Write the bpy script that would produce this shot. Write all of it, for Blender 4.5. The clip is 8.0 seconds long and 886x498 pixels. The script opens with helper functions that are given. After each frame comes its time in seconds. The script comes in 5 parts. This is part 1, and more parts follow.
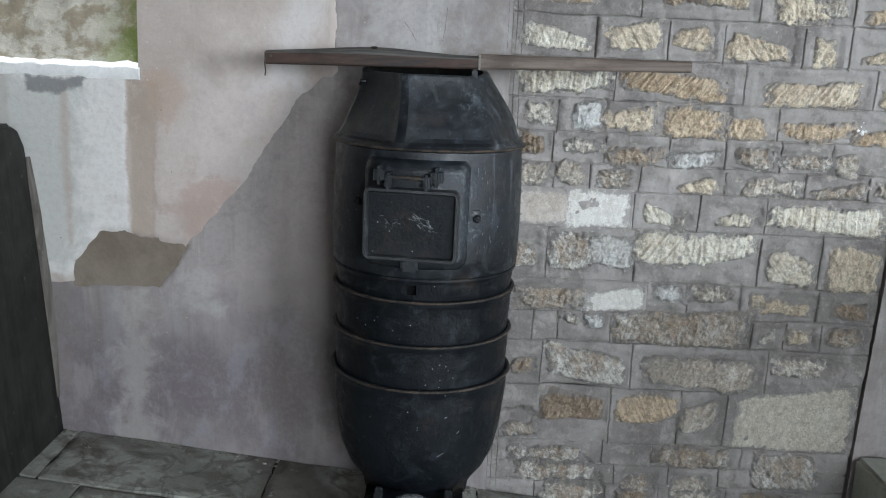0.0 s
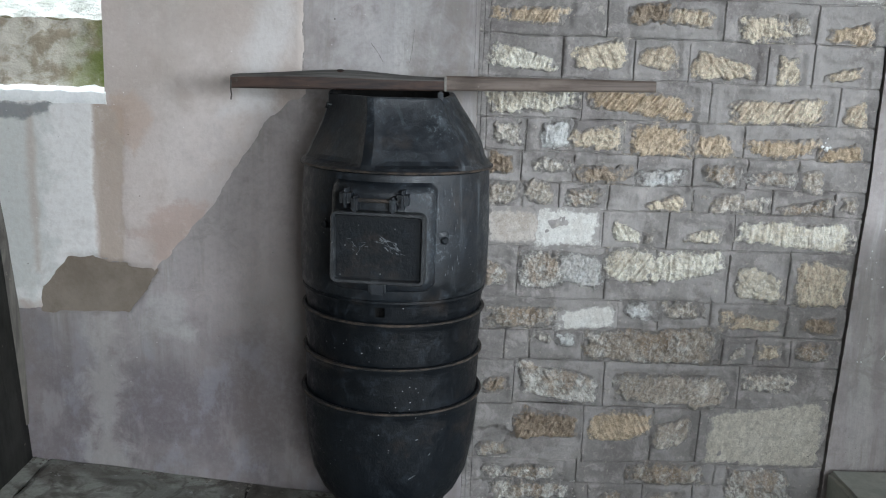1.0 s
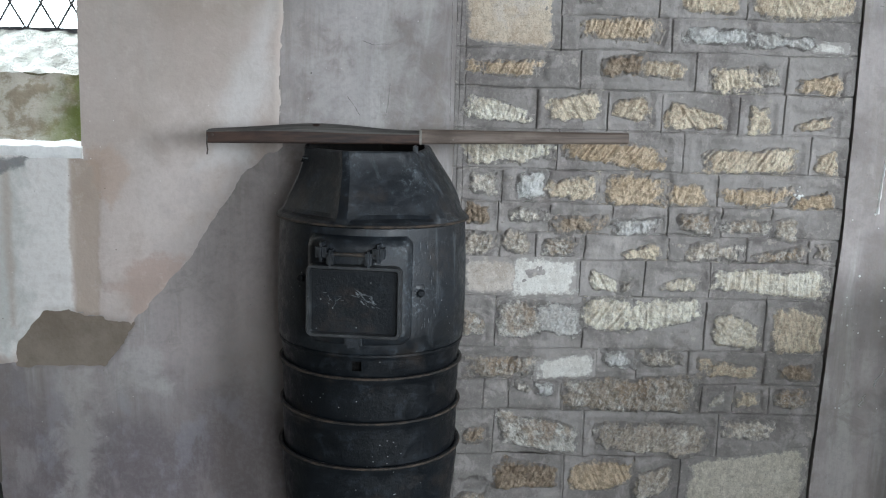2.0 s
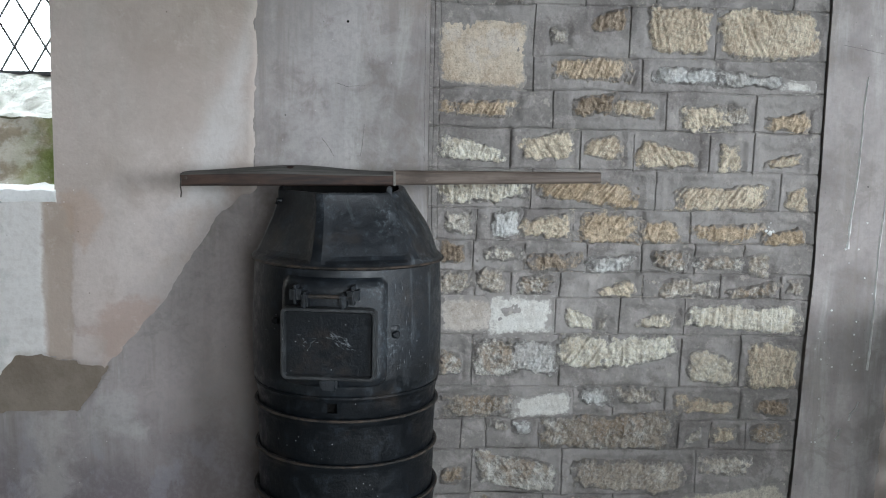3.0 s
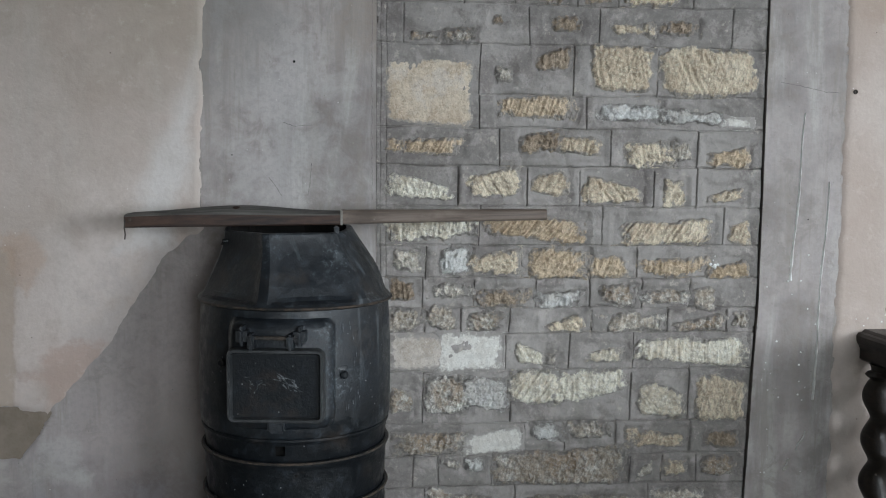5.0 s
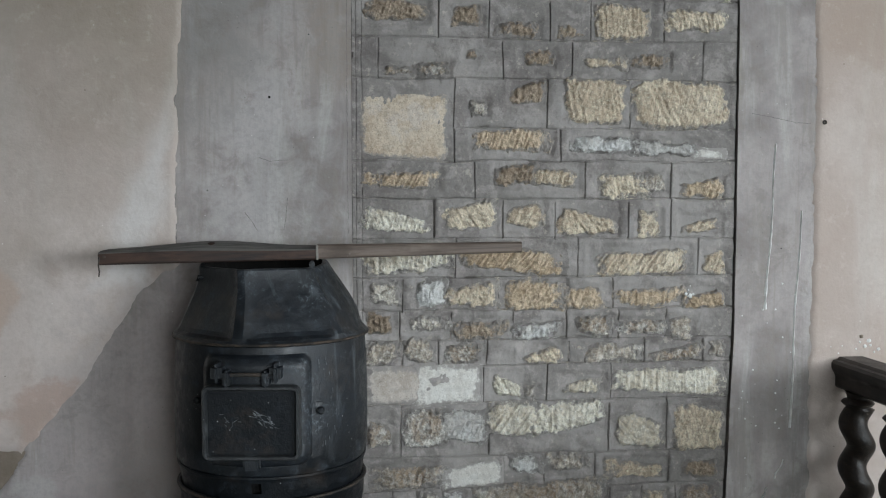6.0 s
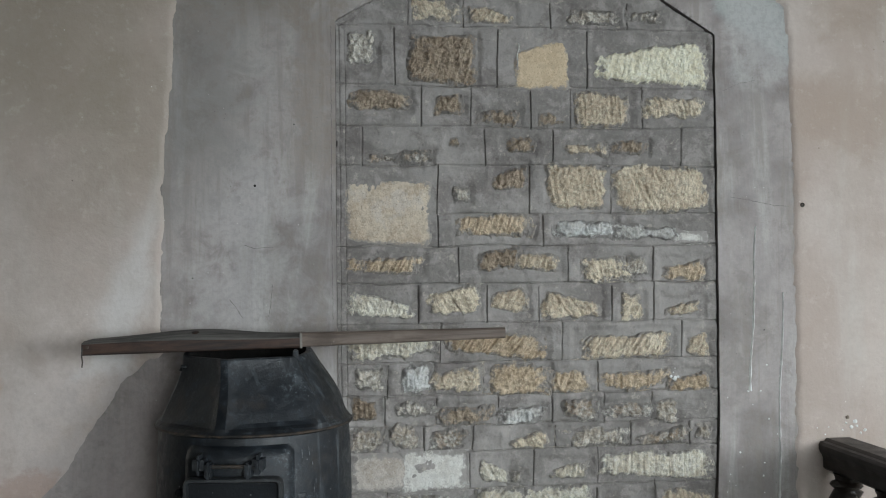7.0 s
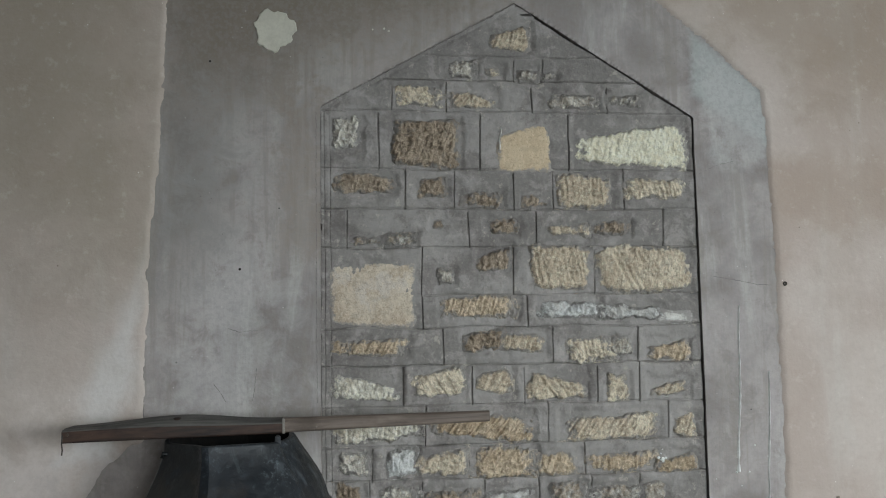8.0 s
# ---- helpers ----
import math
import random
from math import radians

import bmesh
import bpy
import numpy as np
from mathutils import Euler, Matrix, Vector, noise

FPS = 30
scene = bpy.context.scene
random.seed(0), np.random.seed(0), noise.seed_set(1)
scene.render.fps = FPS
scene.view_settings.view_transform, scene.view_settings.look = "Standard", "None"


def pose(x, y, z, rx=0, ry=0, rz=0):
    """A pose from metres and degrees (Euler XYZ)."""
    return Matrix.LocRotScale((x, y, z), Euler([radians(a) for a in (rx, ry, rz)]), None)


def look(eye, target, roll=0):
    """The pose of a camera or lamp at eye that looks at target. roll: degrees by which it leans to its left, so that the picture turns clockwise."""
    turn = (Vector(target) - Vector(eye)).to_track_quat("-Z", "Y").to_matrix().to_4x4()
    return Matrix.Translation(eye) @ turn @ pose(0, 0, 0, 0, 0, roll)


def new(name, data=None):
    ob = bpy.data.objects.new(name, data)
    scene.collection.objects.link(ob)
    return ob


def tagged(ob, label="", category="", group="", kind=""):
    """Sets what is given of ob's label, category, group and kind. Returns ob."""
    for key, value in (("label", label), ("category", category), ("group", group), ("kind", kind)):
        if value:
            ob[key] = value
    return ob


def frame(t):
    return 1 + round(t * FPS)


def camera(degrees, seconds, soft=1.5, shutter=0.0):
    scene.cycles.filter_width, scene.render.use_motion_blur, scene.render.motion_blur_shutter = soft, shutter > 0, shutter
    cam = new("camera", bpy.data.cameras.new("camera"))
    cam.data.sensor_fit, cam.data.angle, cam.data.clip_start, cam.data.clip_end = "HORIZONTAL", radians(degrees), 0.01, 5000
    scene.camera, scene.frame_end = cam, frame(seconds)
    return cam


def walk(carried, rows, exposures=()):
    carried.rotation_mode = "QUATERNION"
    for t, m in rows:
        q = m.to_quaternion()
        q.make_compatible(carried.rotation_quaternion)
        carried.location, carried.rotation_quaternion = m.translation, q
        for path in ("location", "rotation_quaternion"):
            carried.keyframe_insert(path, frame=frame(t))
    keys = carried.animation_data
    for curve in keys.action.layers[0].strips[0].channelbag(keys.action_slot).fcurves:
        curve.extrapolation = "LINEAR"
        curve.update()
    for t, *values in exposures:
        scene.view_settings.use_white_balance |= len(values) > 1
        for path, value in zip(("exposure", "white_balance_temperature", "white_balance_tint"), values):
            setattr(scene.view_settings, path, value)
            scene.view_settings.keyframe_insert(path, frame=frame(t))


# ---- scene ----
cam = camera(50.8, 8.0, soft=1.1)
PATH = [
    (0, (-0.0441, -0.0165, 1.3101), (-0.0601, 1.9357, 0.8758), 2.59),
    (0.5, (-0.0261, -0.0142, 1.3134), (-0.0252, 1.9388, 0.8827), 2.35),
    (1, (-0.0117, -0.0130, 1.3298), (0.0098, 1.9457, 0.9261), 2.02),
    (1.5, (0.0005, -0.0123, 1.3475), (0.0359, 1.9542, 0.9847), 1.84),
    (3, (0.0219, -0.0174, 1.3775), (0.1141, 1.9653, 1.1320), 1.15),
    (3.5, (0.0310, -0.0162, 1.3868), (0.1452, 1.9673, 1.1567), 1.02),
    (4, (0.0415, -0.0195, 1.3913), (0.1750, 1.9645, 1.1771), 0.88),
    (5.5, (0.0524, -0.0207, 1.3934), (0.2554, 1.9633, 1.2425), 0.35),
    (6, (0.0635, -0.0270, 1.4060), (0.2822, 1.9577, 1.2917), 0.02),
    (6.5, (0.0659, -0.0321, 1.4146), (0.2991, 1.9539, 1.3747), -0.31),
    (7, (0.0831, -0.0459, 1.4432), (0.3202, 1.9396, 1.4833), -0.50),
    (7.5, (0.0999, -0.0557, 1.4614), (0.3410, 1.9263, 1.5782), -0.68),
    (8, (0.1130, -0.0625, 1.4715), (0.3610, 1.9127, 1.6643), -0.95),
]
walk(cam, [(t, look(eye, target, roll)) for t, eye, target, roll in PATH], exposures=[(0, -0.05, 6380, 10), (1.5, -0.13, 6390, 10), (3.5, -0.33, 6460, 10), (5.5, -0.43, 6540, 9), (6.5, -0.50, 6600, 8), (8, -0.63, 6700, 7)])

# ---- light: daylight sky, the north window, inferred east light and south fill ----
world = bpy.data.worlds.new("world")
scene.world = world
world.use_nodes = True
sky = world.node_tree.nodes.new("ShaderNodeTexSky")
sky.sky_type, sky.sun_disc = "NISHITA", False
sky.sun_elevation, sky.sun_rotation = radians(35), radians(150)
sky.air_density, sky.dust_density = 1.5, 4.0
world.node_tree.links.new(sky.outputs[0], world.node_tree.nodes["Background"].inputs[0])
world.node_tree.nodes["Background"].inputs[1].default_value = 0.15


def area_lamp(name, eye, target, wide, high, watts, colour, spread=180):
    lamp = bpy.data.lights.new(name, "AREA")
    lamp.shape, lamp.size, lamp.size_y, lamp.energy, lamp.color = "RECTANGLE", wide, high, watts, colour
    lamp.spread = radians(spread)
    ob = new(name, lamp)
    ob.matrix_world = look(eye, target)
    return ob


# unseen lamps: east ones follow shadow and highlight, south ones are added soft fill
DAY = (0.83, 0.92, 1.0)
area_lamp("window_light_east", (4.43, -3.6, 1.7), (0.75, 2.5, 0.75), 1.8, 1.3, 47, DAY, 62)
area_lamp("window_light_east", (4.43, 0.4, 1.95), (0.4, 2.5, 0.9), 2.4, 1.9, 80, DAY)
area_lamp("fill_light_south", (-2.0, -4.43, 1.7), (-1.0, 2.5, 0.6), 1.2, 1.2, 16, DAY)
area_lamp("fill_light_south", (1.6, -4.43, 1.7), (0.6, 2.5, 0.75), 2.4, 1.3, 38, DAY, 62)
area_lamp("window_light_north", (-1.39, 3.2, 2.13), (-1.39, 0.0, 2.13), 0.91, 1.26, 60, DAY)


# ---- materials ----
class Nodes:
    """A short hand for building a node material on world-size coordinates."""

    def __init__(self, name, coords="Object"):
        self.mat = bpy.data.materials.new(name)
        self.mat.use_nodes = True
        self.tree = self.mat.node_tree
        self.shader = self.tree.nodes["Principled BSDF"]
        if coords == "World":
            self.at = self.tree.nodes.new("ShaderNodeNewGeometry").outputs["Position"]
        else:
            self.at = self.tree.nodes.new("ShaderNodeTexCoord").outputs["Object"]

    def put(self, socket, value):
        if isinstance(value, bpy.types.NodeSocket):
            self.tree.links.new(value, socket)
        else:
            socket.default_value = (*value, 1.0) if isinstance(value, tuple) and len(value) == 3 and socket.type == "RGBA" else value

    def noise(self, scale, detail=5.0, rough=0.6, stretch=(1, 1, 1), warp=0.0, shift=0.0):
        at = self.at
        if stretch != (1, 1, 1) or shift:
            m = self.tree.nodes.new("ShaderNodeMapping")
            m.inputs["Scale"].default_value = stretch
            m.inputs["Location"].default_value = (shift, shift * 0.7, shift * 1.3)
            self.tree.links.new(at, m.inputs[0])
            at = m.outputs[0]
        n = self.tree.nodes.new("ShaderNodeTexNoise")
        n.inputs["Scale"].default_value, n.inputs["Detail"].default_value = scale, detail
        n.inputs["Roughness"].default_value, n.inputs["Distortion"].default_value = rough, warp
        self.tree.links.new(at, n.inputs["Vector"])
        return n.outputs[0]

    def voronoi(self, scale, feature="F1"):
        n = self.tree.nodes.new("ShaderNodeTexVoronoi")
        n.feature = feature
        n.inputs["Scale"].default_value = scale
        self.tree.links.new(self.at, n.inputs["Vector"])
        return n.outputs[0]

    def math(self, op, a, b=0.0, c=None):
        n = self.tree.nodes.new("ShaderNodeMath")
        n.operation = op
        self.put(n.inputs[0], a)
        self.put(n.inputs[1], b)
        if c is not None:
            self.put(n.inputs[2], c)
        return n.outputs[0]

    def ramp(self, value, low, high, to_low=0.0, to_high=1.0):
        n = self.tree.nodes.new("ShaderNodeMapRange")
        n.interpolation_type = "SMOOTHSTEP"
        for k, v in enumerate((value, low, high, to_low, to_high)):
            self.put(n.inputs[k], v)
        return n.outputs[0]

    def mix(self, fac, a, b, blend="MIX"):
        n = self.tree.nodes.new("ShaderNodeMix")
        n.data_type, n.blend_type = "RGBA", blend
        self.put(n.inputs["Factor"], fac)
        self.put(n.inputs[6], a)
        self.put(n.inputs[7], b)
        return n.outputs[2]

    def xyz(self):
        n = self.tree.nodes.new("ShaderNodeSeparateXYZ")
        self.tree.links.new(self.at, n.inputs[0])
        return n.outputs

    def patch(self, corners, soft, wobble, inside):
        """1 inside a convex patch of the wall (x, z corners, anticlockwise), with an edge that wanders with the noise."""
        x, _, z = self.xyz()
        far = None
        for (ax, az), (bx, bz) in zip(corners, corners[1:] + corners[:1]):
            size = math.hypot(bx - ax, bz - az)
            nx, nz = (bz - az) / size, -(bx - ax) / size
            d = self.math("MULTIPLY_ADD", x, nx, self.math("MULTIPLY_ADD", z, nz, -(nx * ax + nz * az)))
            far = d if far is None else self.math("MAXIMUM", far, d)
        far = self.math("ADD", far, self.math("MULTIPLY", self.math("SUBTRACT", wobble, 0.5), inside))
        return self.ramp(far, -soft, soft, 1.0, 0.0)

    def random(self):
        return self.tree.nodes.new("ShaderNodeObjectInfo").outputs["Random"]

    def done(self, colour, rough=0.8, metal=0.0, relief=None, depth=0.004, specular=0.4):
        self.put(self.shader.inputs["Base Color"], colour)
        self.put(self.shader.inputs["Roughness"], rough)
        self.put(self.shader.inputs["Metallic"], metal)
        self.put(self.shader.inputs["Specular IOR Level"], specular)
        if relief is not None:
            b = self.tree.nodes.new("ShaderNodeBump")
            b.inputs["Strength"].default_value, b.inputs["Distance"].default_value = 1.0, depth
            self.tree.links.new(relief, b.inputs["Height"])
            self.tree.links.new(b.outputs[0], self.shader.inputs["Normal"])
        return self.mat


def plaster_material():
    n = Nodes("pink_limewashed_plaster", "World")
    big, mid, fine = n.noise(1.6, 5, 0.6, shift=3.1), n.noise(7, 7, 0.68, warp=0.3), n.noise(60, 5, 0.65)
    tall = n.noise(6, 6, 0.65, stretch=(1, 1, 0.14), warp=0.3)
    c = n.mix(n.ramp(big, 0.42, 0.58), (0.455, 0.378, 0.335), (0.54, 0.470, 0.430))
    c = n.mix(n.ramp(mid, 0.5, 0.64, 0.0, 0.22), c, (0.40, 0.31, 0.265))
    c = n.mix(n.ramp(tall, 0.50, 0.66, 0.0, 0.5), c, (0.55, 0.51, 0.475))
    c = n.mix(n.ramp(n.noise(3.2, 5, 0.6, stretch=(1, 1, 0.45), shift=17.0), 0.48, 0.62, 0.0, 0.3), c, (0.41, 0.345, 0.295))
    # worn limewash below the window and beside the doorway
    for corners, soft, wob, amount, colour in (
        ([(-1.30, 0.60), (-0.88, 0.60), (-0.62, 0.86), (-0.40, 1.16), (-0.36, 1.45), (-0.55, 1.30), (-0.95, 1.20), (-1.30, 1.20)], 0.12, 0.9, 0.5, (0.72, 0.645, 0.615)),
        ([(-0.83, 0.66), (-0.66, 0.86), (-0.40, 1.18), (-0.48, 1.24), (-0.74, 0.92), (-0.90, 0.72)], 0.05, 0.5, 0.5, (0.46, 0.41, 0.395)),
        ([(-0.60, 1.16), (-0.47, 1.16), (-0.40, 1.50), (-0.40, 1.66)], 0.03, 0.12, 0.6, (0.70, 0.68, 0.67)),
        ([(-1.30, 0.60), (-0.965, 0.60), (-0.968, 1.19), (-1.30, 1.19)], 0.008, 0.06, 0.85, (0.80, 0.785, 0.765)),
        ([(-1.35, 0.60), (-1.09, 0.60), (-1.09, 1.16), (-1.35, 1.16)], 0.035, 0.35, 0.7, (0.52, 0.53, 0.50)),
        ([(-0.966, 0.60), (-0.90, 0.60), (-0.885, 1.16), (-0.967, 1.17)], 0.006, 0.06, 0.75, (0.43, 0.345, 0.28)),
        ([(-1.152, 0.68), (-1.128, 0.68), (-1.132, 1.16), (-1.155, 1.16)], 0.012, 0.06, 0.6, (0.47, 0.38, 0.32)),
        ([(-0.80, 0.70), (-0.72, 0.74), (-0.66, 0.88), (-0.80, 0.90), (-0.85, 0.80)], 0.02, 0.25, 0.8, (0.48, 0.36, 0.31)),
        ([(-0.90, 1.10), (-0.86, 1.07), (-0.815, 1.13), (-0.86, 1.20), (-0.92, 1.19)], 0.015, 0.22, 0.6, (0.50, 0.37, 0.29)),
        # dark of a recess under the ledge, painted flat on the plaster
        ([(-1.25, 1.125), (-1.16, 1.12), (-1.09, 1.145), (-1.085, 1.17), (-1.25, 1.17)], 0.006, 0.08, 0.85, (0.20, 0.205, 0.21)),
        # brown tint high on the wall, deepened to paint in light fading upward
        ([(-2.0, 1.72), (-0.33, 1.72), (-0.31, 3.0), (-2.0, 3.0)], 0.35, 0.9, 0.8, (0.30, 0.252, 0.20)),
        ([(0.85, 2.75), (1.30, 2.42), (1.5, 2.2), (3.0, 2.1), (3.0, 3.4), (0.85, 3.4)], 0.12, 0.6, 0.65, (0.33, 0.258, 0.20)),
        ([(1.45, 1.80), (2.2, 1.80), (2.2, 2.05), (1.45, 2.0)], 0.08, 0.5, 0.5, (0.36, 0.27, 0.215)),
    ):
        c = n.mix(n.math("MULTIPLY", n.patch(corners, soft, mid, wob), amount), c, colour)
    c = n.mix(n.ramp(n.noise(2.6, 6, 0.7, shift=9.0), 0.53, 0.62, 0.0, 0.18), c, (0.33, 0.275, 0.235))
    c = n.mix(n.ramp(n.noise(26, 5, 0.7, shift=2.0), 0.55, 0.68, 0.0, 0.18), c, (0.70, 0.65, 0.6))
    c = n.mix(n.ramp(fine, 0.45, 0.62, 0.0, 0.16), c, (0.40, 0.34, 0.30))
    specks = n.ramp(n.voronoi(38), 0.03, 0.09, 1.0, 0.0)
    c = n.mix(n.math("MULTIPLY", specks, n.ramp(n.noise(9, 2), 0.55, 0.62, 0.0, 0.8)), c, (0.82, 0.8, 0.77))
    dots = n.ramp(n.voronoi(17), 0.02, 0.05, 1.0, 0.0)
    c = n.mix(n.math("MULTIPLY", dots, n.ramp(n.noise(5, 2, shift=6.0), 0.52, 0.58, 0.0, 0.8)), c, (0.16, 0.13, 0.11))
    relief = n.math("ADD", n.math("MULTIPLY", mid, 0.7), n.math("MULTIPLY", fine, 0.25))
    return n.done(c, n.ramp(mid, 0.4, 0.6, 0.75, 0.95), relief=relief, depth=0.006, specular=0.25)


def cement_material():
    n = Nodes("grey_cement_render", "World")
    big, mid, fine = n.noise(2.2, 6, 0.62, shift=1.7), n.noise(11, 7, 0.7, warp=0.4), n.noise(80, 5, 0.65)
    runs = n.noise(7, 7, 0.66, stretch=(1, 1, 0.11), warp=0.4, shift=5.0)
    thin = n.noise(30, 5, 0.6, stretch=(1, 1, 0.07), shift=3.0)
    c = n.mix(n.ramp(big, 0.42, 0.58), (0.250, 0.221, 0.213), (0.378, 0.340, 0.329))
    c = n.mix(n.ramp(runs, 0.48, 0.66, 0.0, 0.6), c, (0.52, 0.497, 0.48))
    c = n.mix(n.ramp(mid, 0.52, 0.64, 0.0, 0.5), c, (0.236, 0.212, 0.194))
    c = n.mix(n.ramp(thin, 0.52, 0.64, 0.0, 0.55), c, (0.266, 0.236, 0.213))
    # mauve and brown damp low on the wall, darkened further for the shade there
    low = n.patch([(-1.4, -0.2), (0.1, -0.2), (0.1, 0.45), (-0.5, 0.62), (-1.4, 0.45)], 0.26, mid, 0.6)
    c = n.mix(n.math("MULTIPLY", low, n.ramp(n.noise(2.6, 5, 0.6, shift=2.0), 0.40, 0.56, 0.6, 0.95)), c, (0.170, 0.144, 0.152))
    c = n.mix(n.math("MULTIPLY", low, n.ramp(n.noise(10, 7, 0.7, stretch=(1, 1, 0.6), shift=7.0), 0.5, 0.62, 0.0, 0.5)), c, (0.28, 0.276, 0.305))
    c = n.mix(n.math("MULTIPLY", low, n.ramp(n.noise(4.5, 6, 0.65, stretch=(1, 1, 0.5), shift=11.0), 0.5, 0.64, 0.0, 0.4)), c, (0.20, 0.163, 0.155))
    c = n.mix(n.math("MULTIPLY", low, n.ramp(n.noise(9, 6, 0.65, stretch=(1, 1, 0.35), shift=13.0), 0.56, 0.66, 0.0, 0.4)), c, (0.36, 0.335, 0.33))
    # brown stains at the head and beside the joint of the doorway
    for corners, soft, wob, amount, colour in (
        ([(-0.36, 2.08), (0.1, 2.18), (0.6, 2.46), (0.75, 2.52), (0.3, 2.8), (-0.4, 2.8)], 0.18, 0.5, 0.95, (0.190, 0.158, 0.127)),
        ([(1.222, -0.2), (1.47, -0.2), (1.47, 2.2), (1.25, 2.38), (1.06, 2.5), (0.98, 2.36), (1.222, 2.2)], 0.02, 0.05, 0.75, (0.40, 0.425, 0.415)),
        ([(-0.30, 1.20), (-0.03, 1.20), (-0.07, 1.72), (-0.20, 1.80)], 0.12, 0.8, 0.4, (0.54, 0.525, 0.515)),
        ([(-0.26, 1.92), (-0.12, 1.88), (-0.10, 2.12), (-0.2, 2.16)], 0.08, 0.8, 0.4, (0.46, 0.445, 0.43)),
        ([(0.0, 1.72), (0.095, 1.72), (0.095, 2.2), (-0.03, 2.2)], 0.06, 0.5, 0.6, (0.231, 0.187, 0.156)),
        ([(-0.39, 1.66), (-0.20, 1.74), (-0.16, 2.2), (-0.4, 2.2)], 0.12, 0.8, 0.6, (0.205, 0.187, 0.175)),
        ([(1.30, 2.0), (1.44, 2.0), (1.44, 2.2), (1.30, 2.32), (1.22, 2.32)], 0.05, 0.3, 0.5, (0.512, 0.502, 0.491)),
        ([(-0.80, 0.55), (-0.25, 0.60), (-0.30, 1.15), (-0.42, 1.22), (-0.62, 0.90)], 0.12, 0.6, 0.6, (0.405, 0.348, 0.342)),
        ([(-1.03, -0.05), (-0.90, -0.05), (-0.93, 0.56), (-1.0, 0.56)], 0.04, 0.3, 0.5, (0.46, 0.43, 0.41)),
        ([(-0.86, 0.50), (-0.70, 0.50), (-0.74, 0.62), (-0.83, 0.62)], 0.02, 0.15, 0.5, (0.46, 0.44, 0.43)),
        ([(-0.62, 0.15), (-0.38, 0.15), (-0.38, 0.75), (-0.52, 0.75)], 0.10, 0.6, 0.35, (0.20, 0.165, 0.143)),
    ):
        c = n.mix(n.math("MULTIPLY", n.patch(corners, soft, mid, wob), amount), c, colour)
    specks = n.ramp(n.voronoi(45), 0.03, 0.09, 1.0, 0.0)
    c = n.mix(n.math("MULTIPLY", specks, n.ramp(n.noise(7, 2), 0.5, 0.6, 0.0, 0.75)), c, (0.113, 0.103, 0.095))
    c = n.mix(n.math("MULTIPLY", n.ramp(n.voronoi(31), 0.02, 0.07, 1.0, 0.0), n.ramp(n.noise(4, 2, shift=5.0), 0.52, 0.58, 0.0, 0.8)), c, (0.717, 0.690, 0.652))
    c = n.mix(n.ramp(fine, 0.45, 0.62, 0.0, 0.3), c, (0.266, 0.256, 0.250))
    relief = n.math("ADD", n.math("MULTIPLY", runs, 0.5), n.math("ADD", n.math("MULTIPLY", mid, 0.25), n.math("MULTIPLY", fine, 0.15)))
    return n.done(c, n.ramp(mid, 0.4, 0.6, 0.6, 0.9), relief=relief, depth=0.007, specular=0.3)


def mortar_material():
    n = Nodes("grey_cement_pointing", "World")
    big, mid, fine = n.noise(3, 6, 0.62), n.noise(16, 7, 0.7, warp=0.4), n.noise(110, 5, 0.7)
    c = n.mix(n.ramp(big, 0.42, 0.58), (0.205, 0.190, 0.180), (0.300, 0.280, 0.268))
    c = n.mix(n.ramp(mid, 0.5, 0.62, 0.0, 0.6), c, (0.385, 0.352, 0.335))
    c = n.mix(n.ramp(n.noise(7, 7, 0.72, shift=6.0), 0.51, 0.6, 0.0, 0.6), c, (0.145, 0.127, 0.122))
    c = n.mix(n.ramp(fine, 0.48, 0.64, 0.0, 0.3), c, (0.335, 0.310, 0.282))
    c = n.mix(n.ramp(n.noise(70, 5, 0.75, shift=3.0), 0.53, 0.64, 0.0, 0.22), c, (0.13, 0.118, 0.11))
    c = n.mix(n.ramp(n.noise(36, 5, 0.7, shift=8.0), 0.6, 0.68, 0.0, 0.5), c, (0.50, 0.455, 0.395))
    relief = n.math("ADD", n.math("MULTIPLY", mid, 0.65), n.math("MULTIPLY", fine, 0.25))
    return n.done(c, 0.85, relief=relief, depth=0.009, specular=0.3)


def bare_material():
    n = Nodes("bare_brown_render", "World")
    mid, fine = n.noise(8, 6, 0.65), n.noise(60, 4, 0.6)
    c = n.mix(n.ramp(mid, 0.35, 0.65), (0.19, 0.155, 0.122), (0.26, 0.22, 0.18))
    c = n.mix(n.ramp(fine, 0.4, 0.7, 0.0, 0.3), c, (0.24, 0.2, 0.17))
    return n.done(c, 0.9, relief=mid, depth=0.01, specular=0.2)


